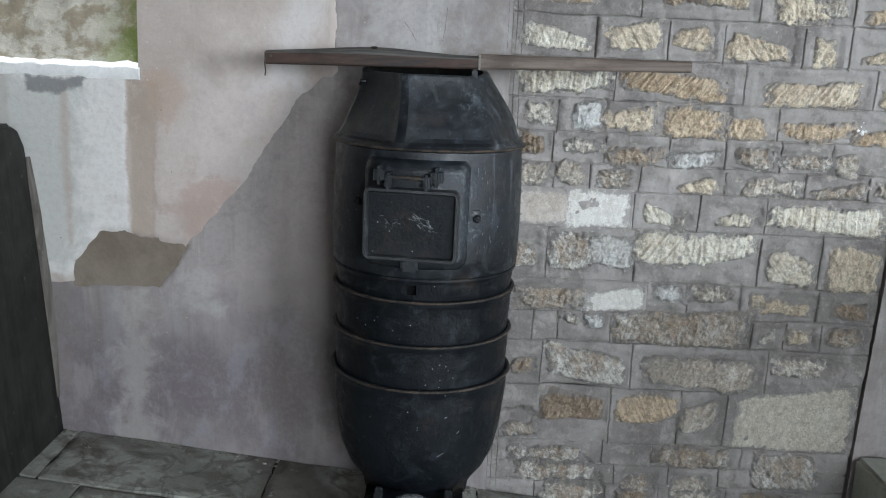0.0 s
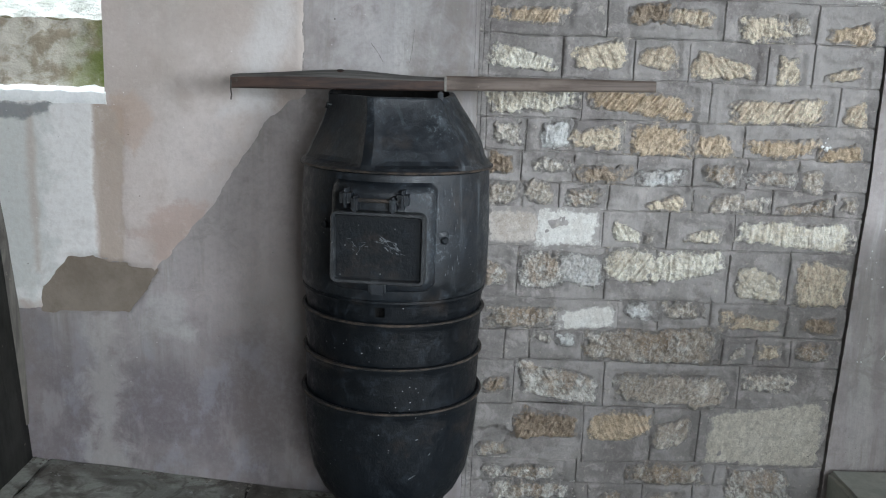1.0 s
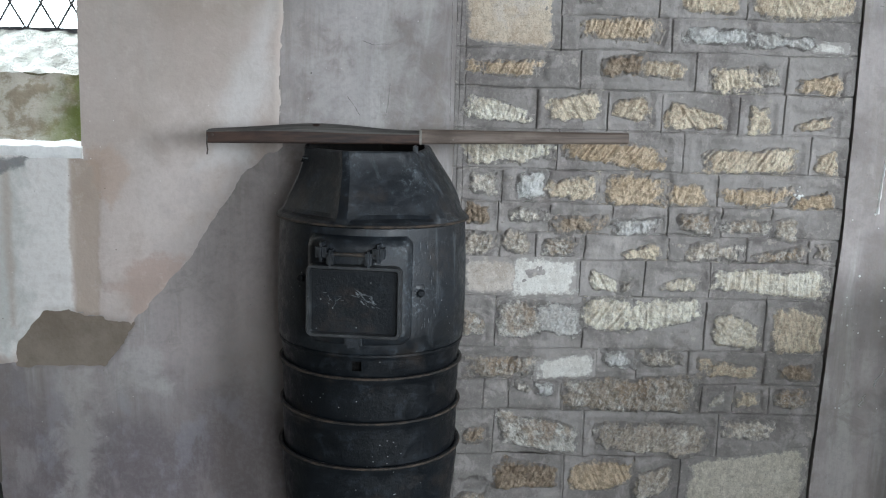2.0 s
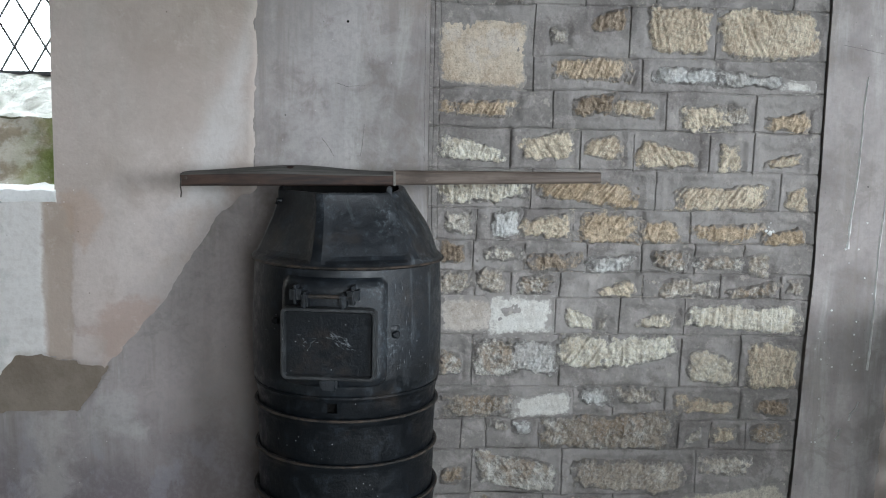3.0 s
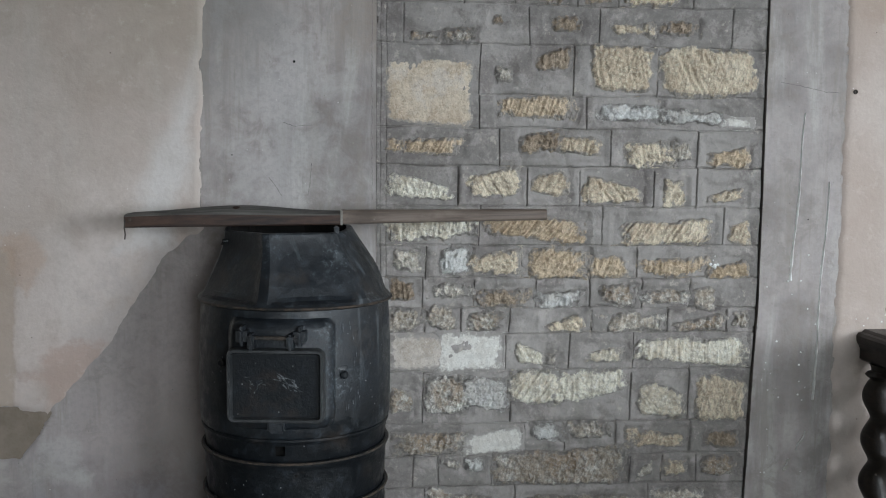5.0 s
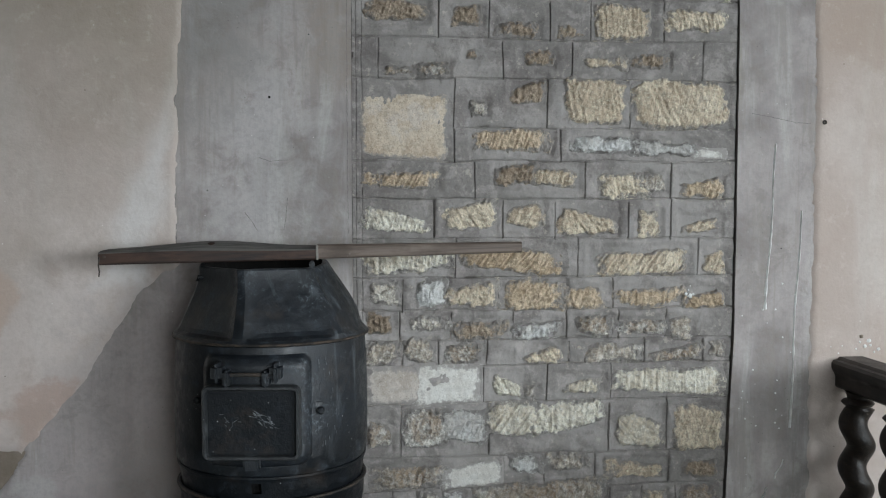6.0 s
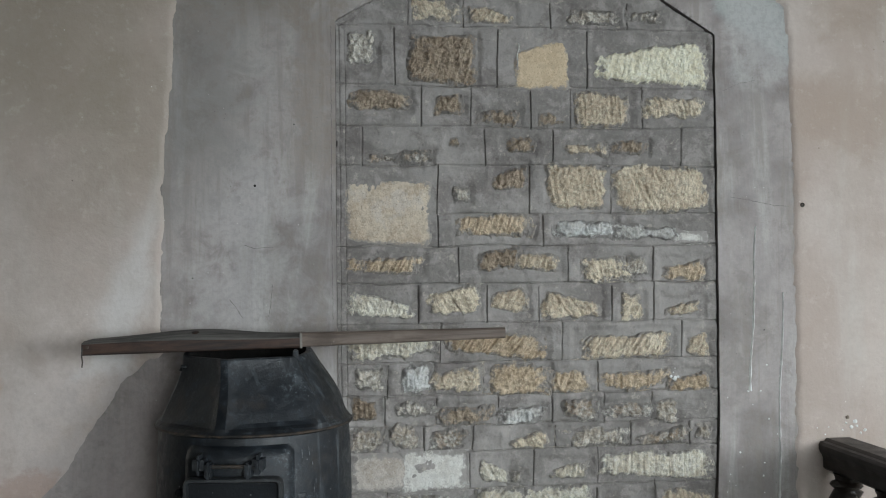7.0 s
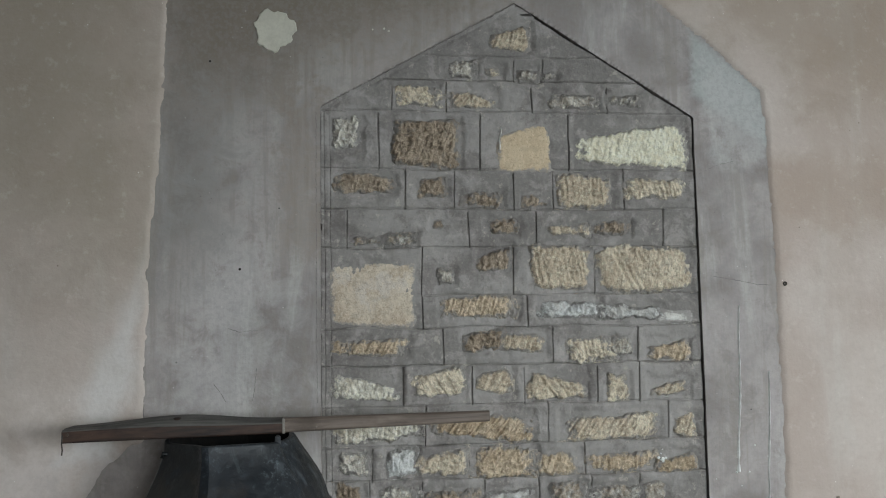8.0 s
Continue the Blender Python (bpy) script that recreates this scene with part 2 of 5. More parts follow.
def stone_material(name, pale, deep, dirt, comb=0.45, rugged=0.010, stain=None):
    """Rough limestone: patches of two tones, fine grain, tooled ridges, and cement smeared in over the rim."""
    n = Nodes(name)
    r = n.random()
    turn = n.tree.nodes.new("ShaderNodeVectorRotate")
    turn.rotation_type = "Y_AXIS"
    n.tree.links.new(n.at, turn.inputs["Vector"])
    n.tree.links.new(n.math("MULTIPLY", n.math("SUBTRACT", r, 0.5), 1.4), turn.inputs["Angle"])
    plain, n.at = n.at, turn.outputs[0]
    ridges = n.noise(70, 4, 0.65, stretch=(1.6, 1, 0.28), warp=0.25, shift=2.0)
    n.at = plain
    mid, fine, grit = n.noise(16, 6, 0.66, warp=0.3), n.noise(85, 6, 0.72), n.noise(230, 3, 0.7)
    lumps = n.noise(40, 8, 0.72, shift=6.0)
    c = n.mix(n.ramp(n.math("ADD", mid, n.math("MULTIPLY", n.math("SUBTRACT", r, 0.5), 0.18)), 0.40, 0.60), deep, pale)
    if stain:
        c = n.mix(n.ramp(n.noise(12, 5, 0.6, shift=12.0), 0.50, 0.60, 0.0, 0.75), c, stain)
    c = n.mix(n.ramp(ridges, 0.47, 0.62, 0.0, min(0.9, comb * 1.2)), c, tuple(v * 0.6 for v in deep))
    c = n.mix(n.ramp(fine, 0.50, 0.62, 0.0, 0.45), c, tuple(min(0.90, v * 1.15) for v in pale))
    c = n.mix(n.ramp(n.noise(48, 6, 0.75, shift=15.0), 0.50, 0.62, 0.0, 0.2 + comb), c, tuple(v * 0.58 for v in deep))
    c = n.mix(n.ramp(grit, 0.54, 0.66, 0.0, 0.55), c, tuple(v * 0.45 for v in deep))
    c = n.mix(n.ramp(n.noise(30, 7, 0.74, shift=4.0), 0.54, 0.62, 0.0, dirt), c, (0.235, 0.222, 0.212))
    # crystals and lime spatter catch the light
    c = n.mix(n.ramp(n.noise(120, 4, 0.8, shift=21.0), 0.57, 0.66, 0.0, 0.5), c, tuple(min(0.93, v * 1.2 + 0.04) for v in pale))
    rim = n.tree.nodes.new("ShaderNodeAttribute")
    rim.attribute_name = "rim"
    inside = n.math("ADD", rim.outputs["Fac"], n.math("MULTIPLY", n.math("SUBTRACT", n.noise(40, 8, 0.78, shift=9.0), 0.5), 0.055))
    c = n.mix(n.ramp(inside, 0.0005, 0.0075 + 0.006 * dirt, 0.95, 0.0), c, n.mix(mid, (0.25, 0.232, 0.22), (0.36, 0.335, 0.318)))
    relief = n.math("ADD", n.math("MULTIPLY", lumps, 0.7), n.math("ADD", n.math("MULTIPLY", ridges, 0.8 * comb), n.math("MULTIPLY", fine, 0.35)))
    return n.done(c, 0.92, relief=relief, depth=rugged * 2.0, specular=0.2)


def iron_material(name, low, high, dust, streaks, gloss):
    """Blacked cast iron: a sandy casting skin, rust blooms, pale scuffs and runs weighted to the lit side."""
    n = Nodes(name, "World")
    big, mid, fine = n.noise(3.0, 5, 0.6), n.noise(30, 7, 0.72), n.noise(160, 4, 0.65)
    runs = n.noise(22, 7, 0.72, stretch=(1, 1, 0.14), warp=0.5)
    c = n.mix(n.ramp(big, 0.38, 0.62), low, high)
    c = n.mix(n.ramp(mid, 0.52, 0.66, 0.0, 0.6), c, tuple(v * 2.6 for v in high))
    c = n.mix(n.ramp(n.noise(7, 6, 0.72, shift=5.0), 0.54, 0.68, 0.0, 0.5), c, (0.034, 0.026, 0.021))
    # scuffs thicken to the right and upward, painting in the window's sheen
    x, _, z = n.xyz()
    lit_side = n.math("MULTIPLY", n.ramp(n.math("ADD", x, n.math("MULTIPLY", mid, 0.12)), -0.14, 0.10, 0.25, 1.0), n.ramp(z, 0.55, 0.95, 0.35, 1.0))
    c = n.mix(n.math("MULTIPLY", lit_side, n.ramp(runs, 0.55, 0.68, 0.0, 0.5 * streaks)), c, dust)
    scuff = n.math("MULTIPLY", n.ramp(n.noise(9, 6, 0.75, shift=2.0), 0.50, 0.66), n.ramp(n.noise(110, 6, 0.78, shift=8.0), 0.48, 0.66, 0.0, 0.7 * streaks))
    c = n.mix(n.math("MULTIPLY", scuff, lit_side), c, tuple(v * 1.9 for v in dust))
    specks = n.ramp(n.voronoi(48), 0.03, 0.10, 1.0, 0.0)
    c = n.mix(n.math("MULTIPLY", specks, n.ramp(n.noise(6, 3, shift=1.0), 0.50, 0.58, 0.0, 0.8)), c, (0.34, 0.35, 0.36))
    relief = n.math("ADD", n.math("MULTIPLY", mid, 0.7), n.math("MULTIPLY", fine, 0.3))
    return n.done(c, n.ramp(mid, 0.3, 0.7, 0.30, 0.62), metal=0.0, relief=relief, depth=0.0024, specular=gloss)


def rust_material():
    n = Nodes("rusty_worn_iron_lip", "World")
    mid = n.noise(30, 6, 0.7)
    c = n.mix(n.ramp(mid, 0.4, 0.62), (0.020, 0.019, 0.018), (0.070, 0.052, 0.040))
    return n.done(c, 0.6, relief=mid, depth=0.003, specular=0.4)


def wood_material(name, light, dark, rough, along=(0.08, 1, 1), scale=60):
    n = Nodes(name)
    grain, mid = n.noise(scale, 6, 0.65, stretch=along, warp=0.8), n.noise(9, 5, 0.6)
    c = n.mix(n.ramp(grain, 0.35, 0.65), dark, light)
    c = n.mix(n.ramp(mid, 0.5, 0.75, 0.0, 0.55), c, tuple(v * 0.5 for v in dark))
    c = n.mix(n.ramp(n.noise(40, 4, 0.6, shift=3.0), 0.68, 0.76, 0.0, 0.5), c, (0.30, 0.26, 0.22))
    return n.done(c, n.ramp(mid, 0.3, 0.7, rough - 0.1, rough + 0.1), relief=grain, depth=0.002, specular=0.4)


def flag_material(name, a, b, stain):
    n = Nodes(name, "World")
    big, mid, fine = n.noise(3.4, 6, 0.66), n.noise(12, 6, 0.65, warp=0.5), n.noise(80, 4, 0.6)
    c = n.mix(n.ramp(big, 0.44, 0.56), a, b)
    c = n.mix(n.ramp(n.noise(2.8, 4, 0.5, warp=0.6, shift=8.0), 0.46, 0.60, 0.0, 0.75), c, stain)
    c = n.mix(n.ramp(mid, 0.5, 0.62, 0.0, 0.6), c, stain)
    # tide marks of dried damp
    tide = n.math("ABSOLUTE", n.math("SUBTRACT", n.noise(3.2, 4, 0.55, warp=1.0, shift=5.0), 0.5))
    c = n.mix(n.ramp(tide, 0.004, 0.03, 0.5, 0.0), c, tuple(v * 0.6 for v in stain))
    c = n.mix(n.ramp(n.noise(22, 4, 0.6, shift=3.0), 0.64, 0.7, 0.0, 0.8), c, (0.46, 0.47, 0.45))
    c = n.mix(n.ramp(fine, 0.4, 0.7, 0.0, 0.3), c, tuple(v * 0.6 for v in a))
    return n.done(c, n.ramp(mid, 0.3, 0.7, 0.4, 0.85), relief=n.math("ADD", mid, n.math("MULTIPLY", fine, 0.2)), depth=0.007)


def sill_material():
    n = Nodes("mossy_whitewashed_sill", "World")
    x, y, z = n.xyz()
    mid, fine = n.noise(13, 6, 0.66), n.noise(50, 5, 0.65)
    c = n.mix(n.ramp(mid, 0.44, 0.58), (0.46, 0.43, 0.37), (0.30, 0.255, 0.19))
    c = n.mix(n.math("MULTIPLY", n.ramp(x, -1.12, -0.96), n.ramp(n.noise(9, 5, 0.6, shift=3.0), 0.35, 0.6)), c, (0.17, 0.21, 0.055))
    c = n.mix(n.ramp(fine, 0.62, 0.72, 0.0, 0.7), c, (0.72, 0.71, 0.66))
    return n.done(c, 0.9, relief=mid, depth=0.012, specular=0.2)


def plain_material(name, a, b, scale, rough, depth=0.003):
    n = Nodes(name, "World")
    mid, fine = n.noise(scale, 6, 0.66, warp=0.4), n.noise(scale * 7, 4, 0.6)
    c = n.mix(n.ramp(mid, 0.35, 0.65), a, b)
    c = n.mix(n.ramp(fine, 0.45, 0.7, 0.0, 0.3), c, tuple(v * 0.7 for v in a))
    return n.done(c, rough, relief=n.math("ADD", mid, n.math("MULTIPLY", fine, 0.3)), depth=depth, specular=0.3)


PLASTER, CEMENT, MORTAR, BARE = plaster_material(), cement_material(), mortar_material(), bare_material()
STONES = {
    "w": stone_material("pale_limestone", (0.92, 0.88, 0.76), (0.72, 0.64, 0.51), 0.15, comb=0.4),
    "c": stone_material("cream_limestone", (0.92, 0.89, 0.72), (0.82, 0.76, 0.58), 0.04, comb=0.2, rugged=0.007),
    "y": stone_material("buff_limestone", (0.86, 0.755, 0.60), (0.64, 0.52, 0.39), 0.2),
    "o": stone_material("ochre_limestone", (0.74, 0.605, 0.45), (0.54, 0.415, 0.285), 0.25),
    "b": stone_material("brown_limestone", (0.60, 0.49, 0.38), (0.40, 0.31, 0.23), 0.3, rugged=0.014),
    "g": stone_material("greyed_limestone", (0.92, 0.87, 0.78), (0.60, 0.52, 0.43), 0.4, rugged=0.013),
    "v": stone_material("flinty_white_limestone", (0.93, 0.93, 0.91), (0.74, 0.71, 0.67), 0.3, comb=0.1, rugged=0.016),
    "r": stone_material("rough_grey_brown_limestone", (0.93, 0.90, 0.84), (0.56, 0.475, 0.385), 0.25, rugged=0.016, stain=(0.52, 0.39, 0.275)),
    "s": stone_material("smooth_lime_smeared_stone", (0.52, 0.475, 0.43), (0.44, 0.395, 0.35), 0.15, comb=0.05, rugged=0.003, stain=(0.40, 0.345, 0.295)),
    "l": stone_material("limewashed_stone", (0.66, 0.65, 0.615), (0.57, 0.545, 0.505), 0.12, comb=0.05, rugged=0.003),
    "p": stone_material("smooth_ochre_stone", (0.60, 0.485, 0.345), (0.53, 0.415, 0.285), 0.06, comb=0.08, rugged=0.002),
    "q": stone_material("flat_buff_stone", (0.62, 0.535, 0.43), (0.49, 0.395, 0.30), 0.15, comb=0.15, rugged=0.005, stain=(0.64, 0.585, 0.53)),
    "k": stone_material("flat_green_grey_stone", (0.70, 0.655, 0.565), (0.58, 0.535, 0.45), 0.2, comb=0.25, rugged=0.010),
}
# the upper iron is dusty; its paler base also paints in light from above
IRON = iron_material("blackened_cast_iron", (0.0036, 0.0049, 0.0066), (0.0064, 0.0085, 0.0112), (0.030, 0.036, 0.043), 0.5, 0.30)
DUSTY_LIT = iron_material("weathered_lit_blue_grey_iron", (0.0050, 0.0068, 0.0090), (0.0105, 0.0140, 0.0185), (0.110, 0.128, 0.142), 0.9, 0.5)
WORN = iron_material("rubbed_iron_edge", (0.014, 0.016, 0.018), (0.026, 0.028, 0.030), (0.10, 0.11, 0.115), 0.6, 0.5)
RUST = rust_material()
ASH = plain_material("ashy_grey_iron", (0.045, 0.05, 0.052), (0.08, 0.086, 0.09), 20, 0.6)
OAK = wood_material("dark_stained_oak", (0.020, 0.013, 0.009), (0.008, 0.006, 0.005), 0.42, along=(1, 0.1, 1))
BOARD = wood_material("weathered_brown_board", (0.060, 0.031, 0.021), (0.012, 0.008, 0.007), 0.5)
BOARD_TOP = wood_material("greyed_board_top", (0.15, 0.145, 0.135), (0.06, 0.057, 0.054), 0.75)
POLE = wood_material("dry_brown_handle", (0.19, 0.15, 0.125), (0.10, 0.075, 0.062), 0.65)
PEW = wood_material("dark_painted_panel", (0.026, 0.026, 0.022), (0.011, 0.011, 0.0095), 0.6, along=(1, 1, 0.1), scale=30)
EDGE = wood_material("grey_worn_fillet", (0.16, 0.145, 0.125), (0.09, 0.08, 0.07), 0.7, along=(1, 1, 0.1))
FLAG_A = flag_material("damp_flagstone", (0.25, 0.255, 0.225), (0.40, 0.41, 0.365), (0.125, 0.108, 0.092))
STEP = plain_material("green_grey_step_stone", (0.36, 0.375, 0.33), (0.46, 0.47, 0.42), 6, 0.75)
SILL, WHITE = sill_material(), plain_material("skylit_white_ledge", (0.92, 0.92, 0.91), (0.84, 0.84, 0.82), 12, 0.7)
PEBBLE = plain_material("pale_pitted_sill_stone", (0.62, 0.62, 0.58), (0.42, 0.42, 0.37), 18, 0.85, 0.02)
LEAD = plain_material("dull_lead_came", (0.06, 0.06, 0.065), (0.10, 0.10, 0.105), 30, 0.55)
LEAD2 = plain_material("dull_tin_strap", (0.30, 0.28, 0.25), (0.18, 0.165, 0.15), 40, 0.5)
SPOT = plain_material("cream_filler", (0.56, 0.54, 0.46), (0.48, 0.46, 0.39), 20, 0.85)
LIME = plain_material("white_lime_run", (0.78, 0.78, 0.76), (0.64, 0.64, 0.62), 40, 0.8)
WALLS = plain_material("cream_limewashed_wall", (0.42, 0.39, 0.35), (0.34, 0.31, 0.28), 3, 0.9)
CEIL = plain_material("dark_unseen_ceiling", (0.10, 0.075, 0.055), (0.15, 0.11, 0.08), 2, 0.8)
EARTH = plain_material("dark_floor_bed", (0.05, 0.045, 0.04), (0.08, 0.07, 0.06), 10, 0.95)
CRACK = plain_material("dusty_crack", (0.10, 0.095, 0.09), (0.16, 0.15, 0.145), 60, 0.9)
CRUMB = plain_material("fallen_plaster_crumbs", (0.30, 0.28, 0.25), (0.16, 0.145, 0.13), 60, 0.9)
SOOT = plain_material("black_soot", (0.004, 0.004, 0.004), (0.008, 0.007, 0.006), 20, 0.95)
GRASS = plain_material("churchyard_grass", (0.05, 0.08, 0.025), (0.08, 0.11, 0.04), 3, 0.95)


def glass_material():
    m = bpy.data.materials.new("old_clear_glass")
    m.use_nodes = True
    s = m.node_tree.nodes["Principled BSDF"]
    s.inputs["Transmission Weight"].default_value = 1.0
    s.inputs["Roughness"].default_value, s.inputs["IOR"].default_value = 0.02, 1.1
    s.inputs["Base Color"].default_value = (0.95, 0.98, 0.97, 1)
    return m


GLASS = glass_material()


# ---- building helpers ----
def mesh_object(name, verts, faces, material, parent=None, label="", smooth=False):
    me = bpy.data.meshes.new(name)
    me.from_pydata([tuple(v) for v in verts], [], [tuple(f) for f in faces])
    if smooth:
        me.shade_smooth()
    me.materials.append(material)
    ob = new(name, me)
    ob.parent = parent
    if label:
        tagged(ob, label)
    return ob


def part(name, bm, material, parent=None, label="", smooth=None):
    """Links a bmesh as one mesh object under a thing or a part."""
    bmesh.ops.recalc_face_normals(bm, faces=bm.faces)
    me = bpy.data.meshes.new(name)
    bm.to_mesh(me)
    bm.free()
    if smooth is not None:
        me.shade_smooth()
        me.set_sharp_from_angle(angle=radians(smooth))
    me.materials.append(material)
    ob = new(name, me)
    ob.parent = parent
    if label:
        tagged(ob, label)
    return ob


def thing(name, label, category, m=None, group="", kind=""):
    ob = new(name)
    ob.empty_display_size = 0.1
    if m is not None:
        ob.matrix_basis = m
    return tagged(ob, label, category, group, kind)


def block(x0, x1, y0, y1, z0, z1, bevel=0.0, bm=None):
    bm = bm or bmesh.new()
    made = bmesh.ops.create_cube(bm, size=1.0, matrix=Matrix.LocRotScale(((x0 + x1) / 2, (y0 + y1) / 2, (z0 + z1) / 2), None, (x1 - x0, y1 - y0, z1 - z0)))
    if bevel:
        edges = list({e for v in made["verts"] for e in v.link_edges})
        bmesh.ops.bevel(bm, geom=edges, offset=bevel, segments=2, affect="EDGES")
    return bm


def lathe(profile, turns=96, bm=None, centre=(0, 0), twist=None):
    """A turned body from (radius, height) pairs; twist(angle, height, radius) may reshape the radius."""
    bm = bm or bmesh.new()
    rings = []
    for r, z in profile:
        ring = []
        for k in range(turns):
            a = 2 * math.pi * k / turns
            q = twist(a, z, r) if twist else r
            ring.append(bm.verts.new((centre[0] + q * math.cos(a), centre[1] + q * math.sin(a), z)))
        rings.append(ring)
    for a, b in zip(rings, rings[1:]):
        for k in range(turns):
            bm.faces.new((a[k], a[(k + 1) % turns], b[(k + 1) % turns], b[k]))
    return bm


def rod(points, radius, sides=10, bm=None):
    """A round bar along a line of points."""
    bm = bm or bmesh.new()
    rings = []
    pts = [Vector(p) for p in points]
    for k, p in enumerate(pts):
        along = (pts[min(k + 1, len(pts) - 1)] - pts[max(k - 1, 0)]).normalized()
        side = along.cross(Vector((0, 0, 1)) if abs(along.z) < 0.9 else Vector((1, 0, 0))).normalized()
        up = side.cross(along)
        rings.append([bm.verts.new(p + radius * (math.cos(2 * math.pi * s / sides) * side + math.sin(2 * math.pi * s / sides) * up)) for s in range(sides)])
    for a, b in zip(rings, rings[1:]):
        for s in range(sides):
            bm.faces.new((a[s], a[(s + 1) % sides], b[(s + 1) % sides], b[s]))
    bm.faces.new(rings[0][::-1])
    bm.faces.new(rings[-1])
    return bm


def outline_distance(x, z, corners):
    """Signed distance of points of the wall from an outline: negative inside."""
    best, inside = np.full(x.shape, 1e9), np.zeros(x.shape, bool)
    for (ax, az), (bx, bz) in zip(corners, corners[1:] + corners[:1]):
        ex, ez = bx - ax, bz - az
        t = np.clip(((x - ax) * ex + (z - az) * ez) / (ex * ex + ez * ez), 0, 1)
        best = np.minimum(best, np.hypot(x - ax - t * ex, z - az - t * ez))
        if az != bz:
            inside ^= ((az > z) != (bz > z)) & (x < ax + (z - az) * ex / ez)
    return np.where(inside, -best, best)


def rough_field(x, z, seed, size, octaves=4):
    """Smooth random relief, about -1 to 1, from sums of turned waves."""
    rng = np.random.default_rng(seed)
    total, weight = np.zeros_like(x), 1.0
    for o in range(octaves):
        for _ in range(6):
            a, p = rng.uniform(0, 2 * np.pi, 2)
            k = 2 * np.pi / size * 2**o * rng.uniform(0.7, 1.4)
            total += weight * np.sin(k * (x * np.cos(a) + z * np.sin(a)) + p) / 3.5
        weight *= 0.55
    return total


def sheet(name, xs, zs, height, material, parent=None, label="", keep=None, side=None):
    """A wall face over a grid of x and z; height(x, z) gives its y. Where side(x, z) is negative the sheet is cut away, cleanly along its zero line."""
    gx, gz = np.meshgrid(xs, zs)
    w = len(xs)
    i, j = np.meshgrid(np.arange(w - 1), np.arange(len(zs) - 1))
    if keep is not None:
        cx, cz = (gx[:-1, :-1] + gx[1:, 1:]) / 2, (gz[:-1, :-1] + gz[1:, 1:]) / 2
        ok = keep(cx, cz)
        i, j = i[ok], j[ok]
    a = (j * w + i).ravel()
    faces = np.stack([a, a + 1, a + w + 1, a + w], 1)
    if side is not None:
        d, e = side(gx, gz), 0.0003
        slope_x, slope_z = (side(gx + e, gz) - d) / e, (side(gx, gz + e) - d) / e
        near = np.abs(d) < 0.56 * (np.abs(slope_x) * np.gradient(gx, axis=1) + np.abs(slope_z) * np.gradient(gz, axis=0))
        gx, gz = np.where(near, gx - d * slope_x, gx), np.where(near, gz - d * slope_z, gz)
        out = ((d < 0) & ~near).ravel()
        gone = out[faces].sum(1)
        faces = faces[gone == 0].tolist() + [[k for k in f if not out[k]] for f in faces[gone == 1].tolist()]
    else:
        faces = faces.tolist()
    gy = height(gx, gz)
    return mesh_object(name, np.stack([gx.ravel(), gy.ravel(), gz.ravel()], 1).tolist(), faces, material, parent, label, smooth=True)


# ---- the wall with its window and blocked doorway ----
WALL = 2.6
WIN = (-1.85, -0.932, 1.18, 2.75)
DOOR = [(0.097, -0.3), (0.097, 2.15), (0.675, 2.473), (1.222, 2.132), (1.222, 1.0), (1.192, 0.15), (1.183, -0.3)]
RENDER = [(-0.31, 2.62), (-0.33, 2.45), (-0.349, 2.04), (-0.375, 1.74), (-0.382, 1.215), (-0.484, 1.137), (-0.66, 0.865), (-0.806, 0.70), (-0.89, 0.585), (-1.13, 0.575),
          (-1.32, 0.56), (-1.32, -0.2), (1.45, -0.2), (1.455, 1.0), (1.456, 1.71), (1.448, 1.97), (1.437, 2.217), (1.272, 2.365), (1.106, 2.494), (0.9, 2.63), (0.5, 2.75), (0.0, 2.75)]
FALLEN = [(-1.059, 0.732), (-1.145, 0.636), (-1.139, 0.568), (-0.89, 0.577), (-0.803, 0.700), (-0.92, 0.714), (-0.99, 0.735)]


def step_to(d, wide):
    return np.clip(0.5 - d / (2 * wide), 0, 1)


def plaster_height(x, z):
    ragged = 0.004 * rough_field(x, z, 3, 0.09)
    out = np.minimum(outline_distance(x, z, RENDER) + ragged, outline_distance(x, z, FALLEN) + ragged)
    # a strip beside the window where the top coat is gone
    bald = outline_distance(x, z, [(-0.966, 0.60), (-0.893, 0.60), (-0.880, 1.165), (-0.967, 1.17)]) + ragged
    return WALL + 0.003 * rough_field(x, z, 5, 0.6, 3) + 0.004 * step_to(bald, 0.005) + 0.022 * step_to(out, 0.006) + 0.05 * step_to(outline_distance(x, z, DOOR) - 0.014, 0.006)


def cement_height(x, z):
    gone = outline_distance(x, z, FALLEN) + 0.004 * rough_field(x, z, 3, 0.09)
    y = WALL + 0.0065 + 0.003 * rough_field(x, z, 5, 0.6, 3) + 0.0007 * rough_field(x, z, 8, 0.09)
    return y + 0.025 * step_to(gone, 0.006)


def not_window(x, z):
    return ~((x > WIN[0]) & (x < WIN[1]) & (z > WIN[2]) & (z < WIN[3] + 0.005))


wall = thing("wall_north", "old pink plastered stone wall with grey cement repairs", "wall", kind="structure")
for x0, x1, z0, z1 in ((-4.5, WIN[0], -0.3, 4.4), (WIN[1], 4.5, -0.3, 4.4), (WIN[0], WIN[1], -0.3, WIN[2] - 0.004), (WIN[0], WIN[1], WIN[3], 4.4)):
    part("wall_core", block(x0, x1, WALL + 0.075, WALL + 0.75, z0, z1), WALLS, wall)
near_x = np.unique(np.round(np.concatenate([np.arange(-1.9, WIN[1], 0.012), np.arange(WIN[1], 1.95, 0.012), [WIN[0]]]), 4))
